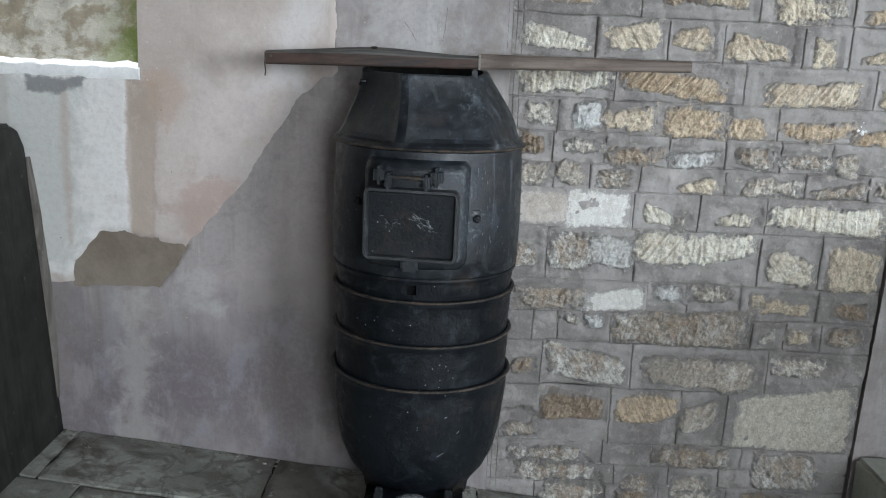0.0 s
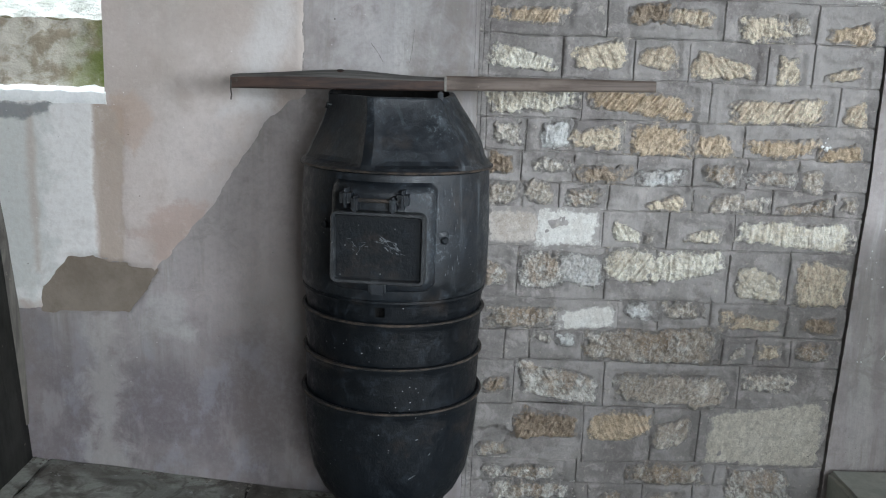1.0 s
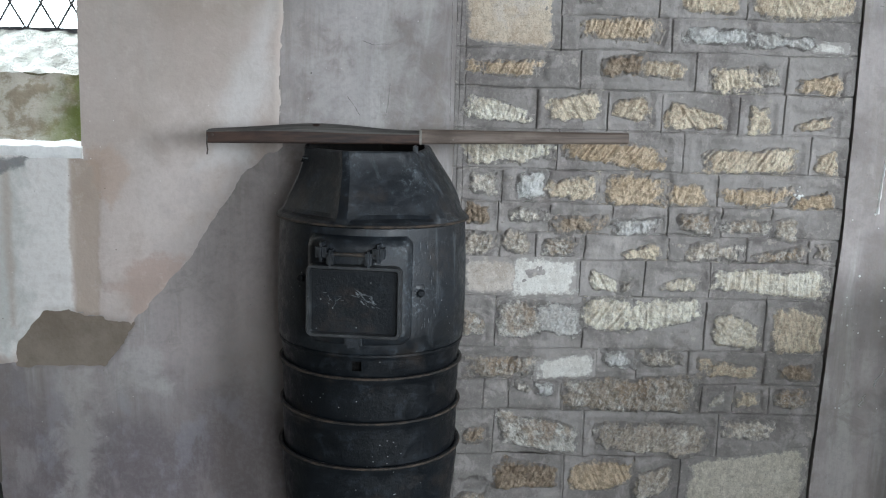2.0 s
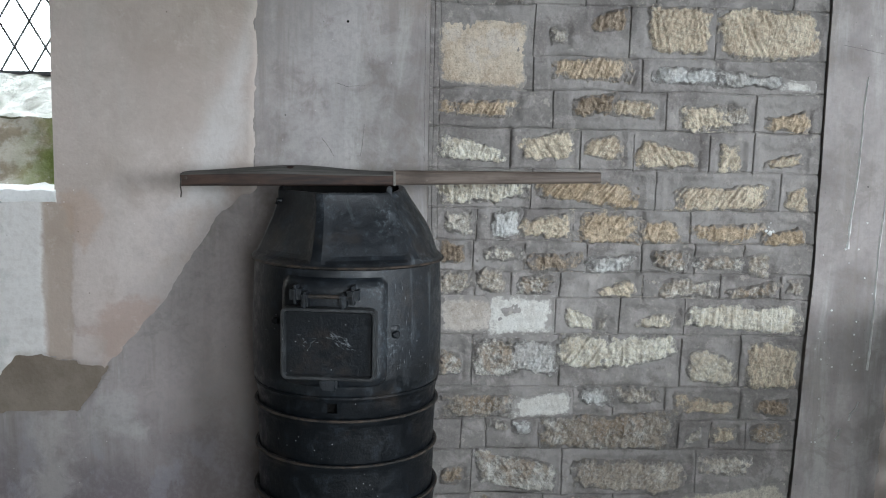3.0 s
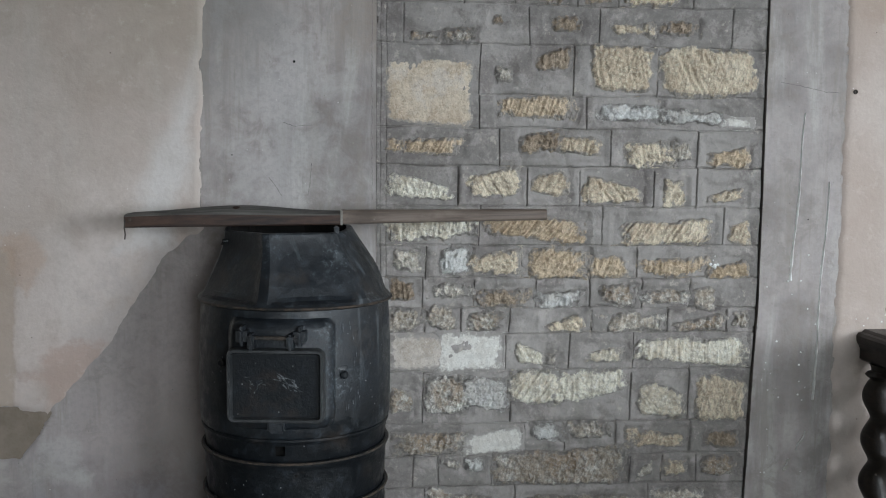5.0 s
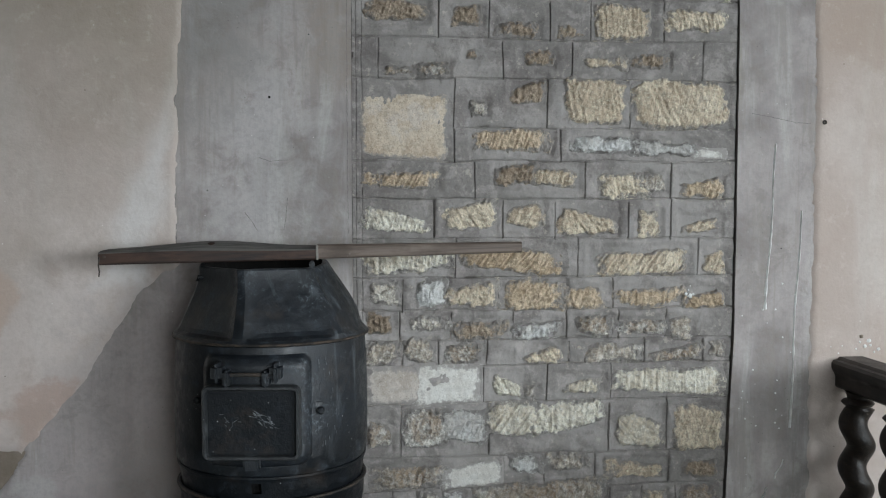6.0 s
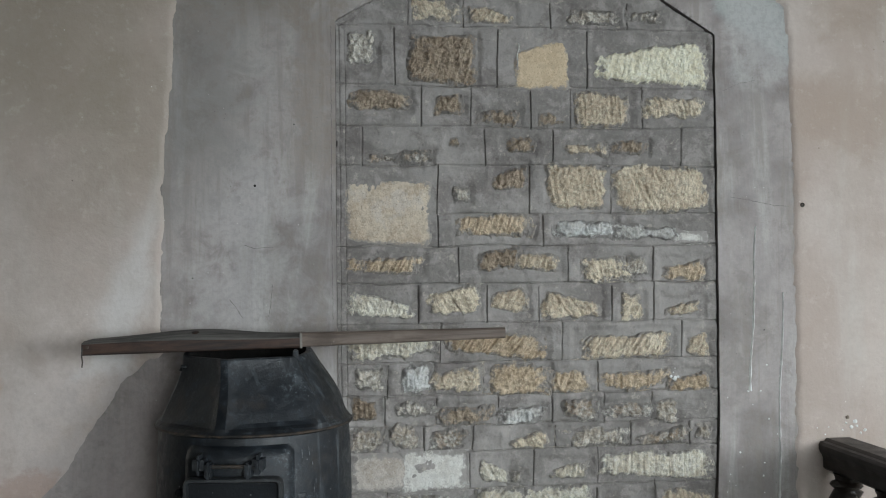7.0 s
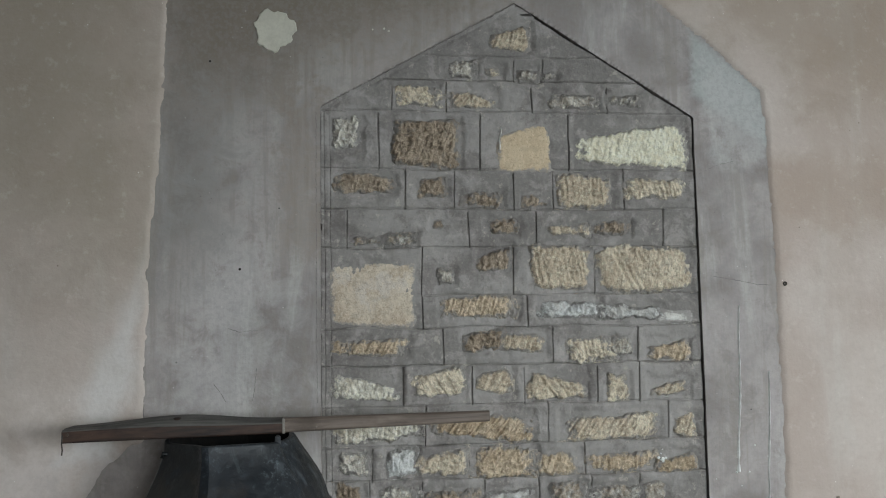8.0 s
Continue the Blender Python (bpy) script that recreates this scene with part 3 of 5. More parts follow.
near_z = np.unique(np.round(np.concatenate([np.arange(WIN[2], -0.2, -0.012), np.arange(WIN[2], 2.95, 0.012)]), 4))
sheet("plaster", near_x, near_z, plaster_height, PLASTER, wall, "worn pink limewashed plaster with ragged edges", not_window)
sheet("plaster", np.array([-4.5, -3.0, -1.9]), np.linspace(-0.2, 4.4, 20), lambda x, z: WALL + 0 * x, PLASTER, wall)
sheet("plaster", np.array([near_x[-1], 3.0, 4.5]), np.linspace(-0.2, 4.4, 20), lambda x, z: WALL + 0 * x, PLASTER, wall)
sheet("plaster", np.linspace(-1.9, near_x[-1], 20), np.array([near_z[-1], 3.6, 4.4]), lambda x, z: WALL + 0 * x, PLASTER, wall)
sheet("cement_render", np.concatenate([np.arange(-1.36, 0.08, 0.01), np.arange(0.08, 0.112, 0.003), np.arange(0.114, 1.185, 0.008), np.arange(1.188, 1.236, 0.003), np.arange(1.24, 1.5, 0.008)]), np.arange(-0.2, 2.8, 0.008), cement_height, CEMENT, wall, "streaked grey cement render round the doorway", not_window, lambda x, z: outline_distance(x, z, DOOR))
# the cut edge of the render round the doorway
bm = bmesh.new()
rows = []
for (ax, az), (bx, bz) in zip(DOOR, DOOR[1:]):
    for k in range(30):
        x, z = ax + (bx - ax) * k / 30, az + (bz - az) * k / 30
        rows.append([bm.verts.new((x, y, z)) for y in (float(cement_height(np.array([x]), np.array([z]))[0]), WALL + 0.068)])
for a, b in zip(rows, rows[1:]):
    bm.faces.new((a[0], a[1], b[1], b[0]))
part("render_edge", bm, CEMENT, wall)
sheet("bare_patch", np.arange(-1.18, -0.77, 0.02), np.arange(0.54, 0.78, 0.02), lambda x, z: WALL + 0.014 + 0.002 * rough_field(x, z, 2, 0.2), BARE, wall, "bare brown patch where plaster has fallen")

# ---- blocked doorway: courses of (joints, stones) ----
infill = thing("door_1", "blocked pointed doorway of rough limestone and grey cement pointing", "doorway", kind="structure")
FACE = WALL + 0.0135
GROOVES, HOLLOWS = [], []


BOLD = {"s": 0.0008, "p": 0.0008, "l": 0.0015, "q": 0.0022, "k": 0.0030, "c": 0.0065, "y": 0.0080, "w": 0.0090, "o": 0.0085, "b": 0.0120, "g": 0.0115, "v": 0.0125, "r": 0.0145}


def stone(x0, x1, z0, z1, tone, cut=(0, 0, 0, 0), seed=0):
    """One exposed stone face: a broken, tooled face whose edge runs in under the smeared pointing."""
    w, h = x1 - x0, z1 - z0
    cx, cz = (x0 + x1) / 2, (z0 + z1) / 2
    lap, cell = 0.016, 0.0034 if w * h < 0.03 else 0.0045
    gx, gz = np.meshgrid(np.linspace(-w / 2 - lap, w / 2 + lap, max(8, int((w + 2 * lap) / cell))), np.linspace(-h / 2 - lap, h / 2 + lap, max(8, int((h + 2 * lap) / cell))))
    rng = np.random.default_rng(seed)
    smooth = tone in "spqkl"
    lean, bow, p = rng.uniform(-0.12, 0.12), rng.uniform(-0.22, 0.22), rng.uniform(3.5, 7.0)
    if smooth:
        lean, bow, p = lean * 0.3, bow * 0.3, 12.0
    u, v = gx / (w / 2), (gz + lean * h * gx / w) / (h / 2)
    v = v * (1 + bow * u)
    if any(cut):
        # the corners cut away: top left, top right, bottom right, bottom left, as parts of the height
        t = np.clip((u + 1) / 2, 0, 1)
        top, low = 1 - 2 * (cut[0] * (1 - t) + cut[1] * t), -1 + 2 * (cut[3] * (1 - t) + cut[2] * t)
        v = 2 * (v - low) / (top - low) - 1
    reach = (np.abs(u) ** p + np.abs(v) ** p) ** (1 / p) - 1
    ragged = 0.0050 * rough_field(gx, gz, seed + 7, 0.13, 2) + 0.0034 * rough_field(gx, gz, seed + 8, 0.030, 3)
    edge = reach * min(w, h) / 2 + (0.5 if smooth else 1.0) * ragged
    a = rng.uniform(-0.7, 0.7)
    across, along = gx * math.cos(a) - gz * math.sin(a), gx * math.sin(a) + gz * math.cos(a)
    tooled = 0.25 if tone in "rvbgc" else 0.5
    broad = rough_field(gx, gz, seed + 3, 0.075, 4)
    chipped = 0.45 * broad + 0.75 * (0.5 - np.abs(rough_field(gx, gz, seed + 4, 0.055, 3)))
    strokes = 0.45 - np.abs(rough_field(across * 2.0, along * 0.22, seed + 5, 0.06, 2))
    face = BOLD[tone] * ((1 - tooled) * chipped + tooled * strokes)
    # hollows stay shallow enough for the pointing not to show through the face
    face = np.where(face < -0.007, -0.007 + 0.25 * (face + 0.007), face)
    depth = np.clip(-edge, 0, 0.05)
    rise = (0.003 if smooth else 0.0105) * np.clip(depth / 0.014, 0, 1) ** 0.6 - 0.012 * np.clip(edge / 0.014, 0, 1) ** 1.3 + 0.0006
    gy = -rise - face * np.clip(depth / 0.007, 0, 1)
    n = gx.shape[1]
    i, j = np.meshgrid(np.arange(n - 1), np.arange(gx.shape[0] - 1))
    a = (j * n + i).ravel()
    ob = mesh_object("stone", np.stack([gx.ravel(), gy.ravel(), gz.ravel()], 1).tolist(), np.stack([a, a + 1, a + n + 1, a + n], 1).tolist(), STONES[tone], infill, smooth=smooth)
    ob.data.attributes.new("rim", "FLOAT", "POINT").data.foreach_set("value", depth.ravel().astype(np.float32))
    sunk = 0.002 if smooth else 0.008
    ob.location = (cx, FACE + sunk, cz)
    HOLLOWS.append((x0, x1, z0, z1, sunk))


def course(z0, z1, joints, stones, left=0.10, right=1.215):
    """A course from z0 to z1, with upright joints and stones of (x0, x1, z0, z1, tone)."""
    cut = random.Random(int(5000 * (z0 + 1)))
    GROOVES.append((left, z0, right, z0, 0.0105))
    for x in joints:
        GROOVES.append((x + cut.uniform(-0.003, 0.003), z0 + cut.uniform(-0.004, 0.004), x + 0.001 + cut.uniform(-0.003, 0.003), z1 + cut.uniform(-0.014, 0.004), cut.uniform(0.007, 0.010)))
    for k, s in enumerate(stones):
        stone(*s, seed=abs(int(1000 * z0)) * 31 + k * 17 + 5)


course(2.31, 2.44, [], [(0.604, 0.724, 2.333, 2.416, "y", (0.45, 0.1, 0.0, 0.0))], 0.40, 0.93)
course(2.235, 2.30, [0.564, 0.671, 0.76], [(0.463, 0.560, 2.246, 2.297, "g"), (0.587, 0.639, 2.245, 2.276, "y"), (0.680, 0.740, 2.240, 2.268, "g"), (0.75, 0.80, 2.243, 2.272, "g", (0.5, 0, 0, 0))], 0.28, 1.04)
course(2.142, 2.225, [0.305, 0.464, 0.722, 0.953], [(0.324, 0.445, 2.155, 2.216, "y"), (0.465, 0.617, 2.153, 2.205, "y", (0, 0.5, 0, 0)), (0.786, 0.923, 2.157, 2.199, "g"), (0.960, 1.055, 2.166, 2.198, "g")])
course(1.968, 2.142, [0.265, 0.564, 0.832], [(0.131, 0.215, 2.020, 2.120, "g", (0, 0, 0.3, 0)), (0.305, 0.505, 1.973, 2.116, "b"), (0.617, 0.775, 1.965, 2.116, "p", (0.35, 0, 0, 0)), (0.853, 1.197, 1.978, 2.118, "c", (0.42, 0, 0, 0.08))])
course(1.85, 1.968, [0.339, 0.483, 0.662, 0.780, 0.995], [(0.137, 0.310, 1.895, 1.952, "b"), (0.378, 0.461, 1.885, 1.942, "b"), (0.500, 0.627, 1.860, 1.898, "b"), (0.690, 0.765, 1.858, 1.888, "b"), (0.794, 0.960, 1.855, 1.952, "y"), (1.004, 1.189, 1.884, 1.946, "y")])
course(1.738, 1.85, [0.17, 0.525, 0.725, 1.117], [(0.181, 0.290, 1.747, 1.770, "r"), (0.29, 0.37, 1.745, 1.778, "r"), (0.417, 0.448, 1.792, 1.822, "b"), (0.578, 0.672, 1.778, 1.819, "b"), (0.760, 0.88, 1.776, 1.800, "y"), (0.88, 1.015, 1.775, 1.812, "b")])
course(1.598, 1.738, [0.385, 0.655, 0.900], [(0.124, 0.365, 1.512, 1.692, "q"), (0.556, 0.650, 1.672, 1.746, "b", (0.55, 0, 0, 0)), (0.435, 0.480, 1.635, 1.672, "g"), (0.710, 0.886, 1.612, 1.739, "y"), (0.907, 1.193, 1.588, 1.738, "y", (0, 0, 0, 0.22))], 0.39)
course(1.505, 1.598, [0.385, 0.695], [(0.440, 0.666, 1.532, 1.594, "o"), (0.728, 0.915, 1.528, 1.580, "v", (0, 0.2, 0, 0)), (0.905, 1.10, 1.524, 1.566, "v", (0, 0.3, 0, 0)), (1.095, 1.180, 1.516, 1.543, "l")])
course(1.397, 1.505, [0.445, 0.765, 1.022], [(0.120, 0.340, 1.429, 1.473, "o"), (0.508, 0.625, 1.437, 1.507, "b", (0.4, 0, 0, 0)), (0.60, 0.745, 1.425, 1.487, "y", (0, 0.2, 0, 0.3)), (0.808, 0.955, 1.400, 1.471, "y"), (0.945, 1.010, 1.415, 1.465, "g"), (1.054, 1.180, 1.400, 1.465, "o", (0.3, 0.2, 0, 0))])
course(1.284, 1.397, [0.330, 0.525, 0.680, 0.897, 1.028], [(0.120, 0.320, 1.304, 1.388, "w", (0.02, 0.62, 0, 0)), (0.358, 0.508, 1.306, 1.396, "y", (0.25, 0, 0.1, 0)), (0.540, 0.643, 1.308, 1.388, "y", (0.25, 0, 0.1, 0.15)), (0.694, 0.866, 1.290, 1.384, "y", (0, 0.6, 0.1, 0)), (0.931, 0.993, 1.289, 1.363, "y"), (1.060, 1.175, 1.292, 1.345, "y", (0.5, 0, 0.3, 0))])
course(1.172, 1.284, [0.390, 0.745, 1.108], [(0.125, 0.374, 1.187, 1.250, "w"), (0.408, 0.700, 1.180, 1.262, "o", (0, 0.2, 0, 0.2)), (0.786, 1.082, 1.172, 1.255, "y", (0.3, 0, 0.1, 0)), (1.128, 1.192, 1.181, 1.242, "y")])
course(1.078, 1.172, [0.240, 0.516, 0.854], [(0.142, 0.231, 1.098, 1.157, "g"), (0.279, 0.365, 1.090, 1.165, "v"), (0.360, 0.512, 1.089, 1.158, "y", (0.25, 0, 0, 0)), (0.531, 0.710, 1.076, 1.160, "o"), (0.700, 0.842, 1.080, 1.140, "o"), (0.868, 1.063, 1.084, 1.132, "o"), (1.071, 1.196, 1.074, 1.135, "o", (0.5, 0, 0, 0))])
course(0.990, 1.078, [0.229, 0.378, 0.559, 0.717, 0.872, 1.015], [(0.136, 0.212, 1.010, 1.071, "b"), (0.250, 0.370, 1.022, 1.060, "g"), (0.385, 0.540, 0.992, 1.043, "b"), (0.566, 0.701, 0.990, 1.046, "v", (0.25, 0, 0, 0)), (0.745, 0.852, 1.000, 1.053, "r"), (0.869, 1.010, 1.001, 1.040, "r"), (1.023, 1.094, 0.986, 1.048, "g")])
course(0.917, 0.990, [0.236, 0.340, 0.482, 0.722, 0.948, 1.130], [(0.138, 0.229, 0.925, 0.984, "g"), (0.241, 0.331, 0.930, 0.992, "g"), (0.363, 0.469, 0.925, 0.974, "r"), (0.585, 0.716, 0.920, 0.968, "y", (0.5, 0, 0, 0)), (0.736, 0.941, 0.920, 0.971, "g"), (0.972, 1.123, 0.921, 0.971, "r", (0.6, 0, 0, 0)), (1.15, 1.195, 0.93, 0.975, "g")])
course(0.808, 0.917, [0.472, 0.660, 0.851], [(0.137, 0.290, 0.814, 0.909, "s"), (0.275, 0.458, 0.810, 0.913, "l"), (0.502, 0.590, 0.825, 0.895, "w", (0, 0.6, 0, 0)), (0.59, 0.63, 0.822, 0.850, "g"), (0.705, 0.830, 0.829, 0.880, "w", (0.55, 0, 0, 0)), (0.860, 1.194, 0.806, 0.903, "w", (0.12, 0, 0.1, 0.25))])
course(0.652, 0.808, [0.232, 0.487, 0.846, 1.022], [(0.141, 0.206, 0.684, 0.767, "r", (0, 0.4, 0, 0)), (0.238, 0.365, 0.680, 0.792, "r"), (0.345, 0.478, 0.673, 0.790, "v", (0.1, 0, 0, 0.3)), (0.489, 0.625, 0.706, 0.805, "w"), (0.610, 0.834, 0.702, 0.802, "w", (0, 0, 0.35, 0)), (0.865, 1.008, 0.660, 0.780, "w", (0, 0.4, 0, 0.1)), (1.044, 1.196, 0.648, 0.784, "y")])
course(0.555, 0.652, [0.530, 0.654, 0.803, 1.030], [(0.142, 0.365, 0.565, 0.626, "r"), (0.362, 0.526, 0.557, 0.643, "l", (0.35, 0, 0.2, 0)), (0.546, 0.645, 0.598, 0.648, "v"), (0.662, 0.797, 0.599, 0.649, "g"), (0.835, 1.018, 0.570, 0.628, "y", (0, 0.4, 0, 0)), (1.075, 1.177, 0.570, 0.615, "b")])
course(0.465, 0.555, [0.205, 0.280, 0.435, 0.850, 0.945, 1.050], [(0.291, 0.350, 0.515, 0.547, "g"), (0.360, 0.410, 0.505, 0.540, "v"), (0.448, 0.836, 0.464, 0.570, "r"), (0.875, 0.920, 0.474, 0.528, "g", (0.5, 0, 0.4, 0)), (0.951, 1.023, 0.484, 0.530, "y"), (1.071, 1.173, 0.486, 0.543, "r")])
course(0.325, 0.465, [0.240, 0.505, 0.905], [(0.150, 0.215, 0.355, 0.405, "b"), (0.255, 0.490, 0.322, 0.460, "r", (0, 0.3, 0, 0.3)), (0.543, 0.880, 0.328, 0.428, "g", (0, 0, 0, 0.1)), (0.920, 1.075, 0.383, 0.443, "g")])
course(0.150, 0.325, [0.455, 0.662, 0.800], [(0.251, 0.440, 0.220, 0.320, "b", (0, 0.4, 0, 0)), (0.471, 0.655, 0.188, 0.308, "o", (0, 0, 0.3, 0.2)), (0.665, 0.778, 0.172, 0.308, "g", (0.3, 0, 0.4, 0)), (0.826, 1.176, 0.152, 0.356, "k", (0.2, 0, 0, 0)), (0.139, 0.240, 0.155, 0.205, "r")])
course(0.080, 0.150, [0.44, 0.59, 0.86], [(0.600, 0.826, 0.080, 0.146, "r"), (0.90, 1.10, 0.025, 0.140, "r"), (0.16, 0.40, 0.085, 0.135, "r", (0.3, 0, 0, 0))])
course(0.018, 0.080, [0.48, 0.645, 0.80], [(0.164, 0.430, 0.020, 0.074, "r"), (0.505, 0.60, 0.0, 0.052, "r"), (0.663, 0.770, 0.0, 0.050, "g")])
course(-0.070, 0.018, [0.245, 0.46, 0.62, 0.83], [(0.255, 0.443, -0.055, 0.010, "r"), (0.490, 0.600, -0.060, 0.000, "b"), (0.663, 0.800, -0.050, 0.005, "g"), (0.870, 1.050, -0.055, 0.0, "b")])


def infill_height(x, z):
    y = FACE + 0.0026 * rough_field(x, z, 21, 0.25, 3) + 0.0016 * rough_field(x * 0.6, z, 22, 0.07, 3) + 0.0004 * rough_field(x, z, 24, 0.018, 2)
    wob = 0.0012 * rough_field(x, z, 23, 0.3, 2)
    for ax, az, bx, bz, deep in GROOVES:
        x0, x1, z0, z1 = min(ax, bx) - 0.01, max(ax, bx) + 0.01, min(az, bz) - 0.01, max(az, bz) + 0.01
        c0, c1 = np.searchsorted(x[0], (x0, x1))
        r0, r1 = np.searchsorted(z[:, 0], (z0, z1))
        some = np.s_[r0:r1, c0:c1]
        ex, ez = bx - ax, bz - az
        lx, lz = x[some] + wob[some] * (ax != bx and deep < 0.006), z[some] + wob[some] * 2
        t = np.clip(((lx - ax) * ex + (lz - az) * ez) / (ex * ex + ez * ez), 0, 1)
        d = np.hypot(lx - ax - t * ex, lz - az - t * ez)
        y[some] += deep * np.clip(1.25 - d / (0.0010 + 0.12 * deep), 0, 1)
    # the pointing is dished down to each stone
    reach = 0.022 + 0.007 * rough_field(x, z, 25, 0.08, 2)
    for x0, x1, z0, z1, sunk in HOLLOWS:
        c0, c1 = np.searchsorted(x[0], (x0 - 0.04, x1 + 0.04))
        r0, r1 = np.searchsorted(z[:, 0], (z0 - 0.04, z1 + 0.04))
        some = np.s_[r0:r1, c0:c1]
        dx = np.maximum(np.maximum(x0 - x[some], x[some] - x1), 0)
        dz = np.maximum(np.maximum(z0 - z[some], z[some] - z1), 0)
        t = np.clip(1 - np.hypot(dx, dz) / np.maximum(reach[some], 0.006), 0, 1)
        y[some] = np.maximum(y[some], y[some] + sunk * t * t * (3 - 2 * t))
    # a broken pocket low beside the stove
    pocket = np.hypot((x - 0.195) / 0.06, (z - 0.232) / 0.016) + 0.35 * rough_field(x, z, 27, 0.06, 3)
    y = y + 0.022 * np.clip(1.3 - pocket, 0, 1)
    return y


def joint_wide(x, z):
    """How wide the joint of the blocking stands open: a crack down one jamb and arch, closed on the other."""
    return np.where(x > 0.69, 0.0045 + 0.003 * np.clip((1.6 - z) / 1.6, 0, 1), 0.0012) + 0.0006 * rough_field(x, z, 31, 0.12, 2)


bm = bmesh.new()
front = [bm.verts.new((x + (0.01 if x > 0.6 else -0.01), WALL + 0.068, z)) for x, z in DOOR]
bm.faces.new(front)
part("rubble_core", bm, EARTH, infill)
GROOVES += [(0.1085, 0.0, 0.108, 2.14, 0.004), (0.125, 0.0, 0.124, 2.13, 0.0035), (0.108, 2.14, 0.66, 2.45, 0.005)]
fine_x = [g[0] + 0.001 + k for g in GROOVES if abs(g[0] - g[2]) < 0.02 for k in (-0.0035, -0.0015, 0.0, 0.0015, 0.0035)]
fine_z = [g[1] + k for g in GROOVES if g[1] == g[3] for k in (-0.0055, -0.0035, -0.0017, 0.0, 0.0017, 0.0035, 0.0055)]
grid_x = np.unique(np.round(np.concatenate([np.arange(0.08, 1.18, 0.005), np.arange(1.18, 1.24, 0.0025), fine_x]), 4))
grid_z = np.unique(np.round(np.concatenate([np.arange(-0.2, 2.5, 0.004), fine_z]), 3))
sheet("pointing", grid_x, grid_z, infill_height, MORTAR, infill, "grey cement pointing ruled with false joints", side=lambda x, z: -outline_distance(x, z, DOOR) - joint_wide(x, z))

# cream filler over the arch and small marks on the wall
bm = bmesh.new()
centre = bm.verts.new((-0.033, WALL + 0.0003, 2.371))
ring = []
for k in range(40):
    a = 2 * math.pi * k / 40
    r = 0.062 * (1 + 0.08 * math.sin(3 * a + 1) + 0.07 * math.sin(7 * a) + 0.05 * math.sin(13 * a + 2))
    ring.append(bm.verts.new((-0.033 + r * math.cos(a), WALL + 0.0115, 2.371 + 1.05 * r * math.sin(a))))
inner = [bm.verts.new((-0.033 + 0.9 * (v.co.x + 0.033), WALL + 0.0005, 2.371 + 0.9 * (v.co.z - 2.371))) for v in ring]
for k in range(40):
    bm.faces.new((ring[k], ring[(k + 1) % 40], inner[(k + 1) % 40], inner[k]))
    bm.faces.new((inner[k], inner[(k + 1) % 40], centre))
part("filler_patch", bm, SPOT, wall, "round patch of cream filler", smooth=15)


def lime_run(x0, z0, x1, z1, wide):
    """A dried run of lime wash down the jamb, thin and uneven."""
    rng = np.random.default_rng(int(abs(x0 * 1000)))
    bm = bmesh.new()
    rows = []
    for k in range(41):
        t = k / 40
        x = x0 + (x1 - x0) * t + 0.002 * math.sin(9 * t + x0 * 40)
        w = wide * rng.uniform(0.5, 1.0) * (0.6 + 0.3 * t if t < 0.96 else 1.0)
        z = z0 + (z1 - z0) * t
        y = WALL + 0.0065 + 0.003 * float(rough_field(np.array([x]), np.array([z]), 5, 0.6, 3)[0])
        rows.append([bm.verts.new((x + s * w, y - lift, z)) for s, lift in ((-1, 0.0), (0, 0.004), (1, 0.0))])
    for a, b in zip(rows, rows[1:]):
        for s in range(2):
            bm.faces.new((a[s], a[s + 1], b[s + 1], b[s]))
    part("lime_run", bm, LIME, wall, "dried white lime run", smooth=60)


lime_run(1.340, 1.56, 1.317, 1.069, 0.0055)
lime_run(1.421, 1.361, 1.400, 0.711, 0.005)
lime_run(1.381, 0.617, 1.352, 0.56, 0.004)
lime_run(1.332, 0.535, 1.319, 0.50, 0.004)
lime_run(0.626, 2.093, 0.620, 2.025, 0.0035)


def crack(points, wide):
    """A fine dark crack through the render, along (x, z) points."""
    bm = bmesh.new()
    rows = []
    rng = np.random.default_rng(int(abs(points[0][0] * 1000)) + 3)
    pts = np.array(points)
    run = np.concatenate([[0], np.cumsum(np.hypot(*np.diff(pts, axis=0).T))])
    for d in np.linspace(0, run[-1], max(6, int(run[-1] / 0.006))):
        x, z = np.interp(d, run, pts[:, 0]) + rng.uniform(-0.0009, 0.0009), np.interp(d, run, pts[:, 1]) + rng.uniform(-0.0009, 0.0009)
        y = float(cement_height(np.array([x]), np.array([z]))[0]) - 0.0012
        w = wide * rng.uniform(0.3, 0.75)
        rows.append([bm.verts.new((x - w, y, z - w)), bm.verts.new((x + w, y, z + w))])
    for a, b in zip(rows, rows[1:]):
        bm.faces.new((a[0], a[1], b[1], b[0]))
    part("crack", bm, CRACK, wall, "fine crack in the render")


crack([(1.262, 1.646), (1.30, 1.640), (1.344, 1.632), (1.40, 1.620), (1.445, 1.618)], 0.0009)
crack([(1.232, 1.958), (1.27, 1.975), (1.299, 1.987), (1.344, 1.996)], 0.0008)
crack([(-0.160, 1.512), (-0.131, 1.501), (-0.08, 1.505)], 0.0008)
crack([(-0.082, 1.40), (-0.084, 1.37), (-0.092, 1.31)], 0.0009)
crack([(-0.20, 1.36), (-0.175, 1.325), (-0.166, 1.31)], 0.0008)
crack([(-0.378, 1.80), (-0.385, 1.62), (-0.388, 1.45), (-0.386, 1.25)], 0.0010)
crack([(0.085, 2.13), (0.084, 1.7), (0.086, 1.3)], 0.0008)
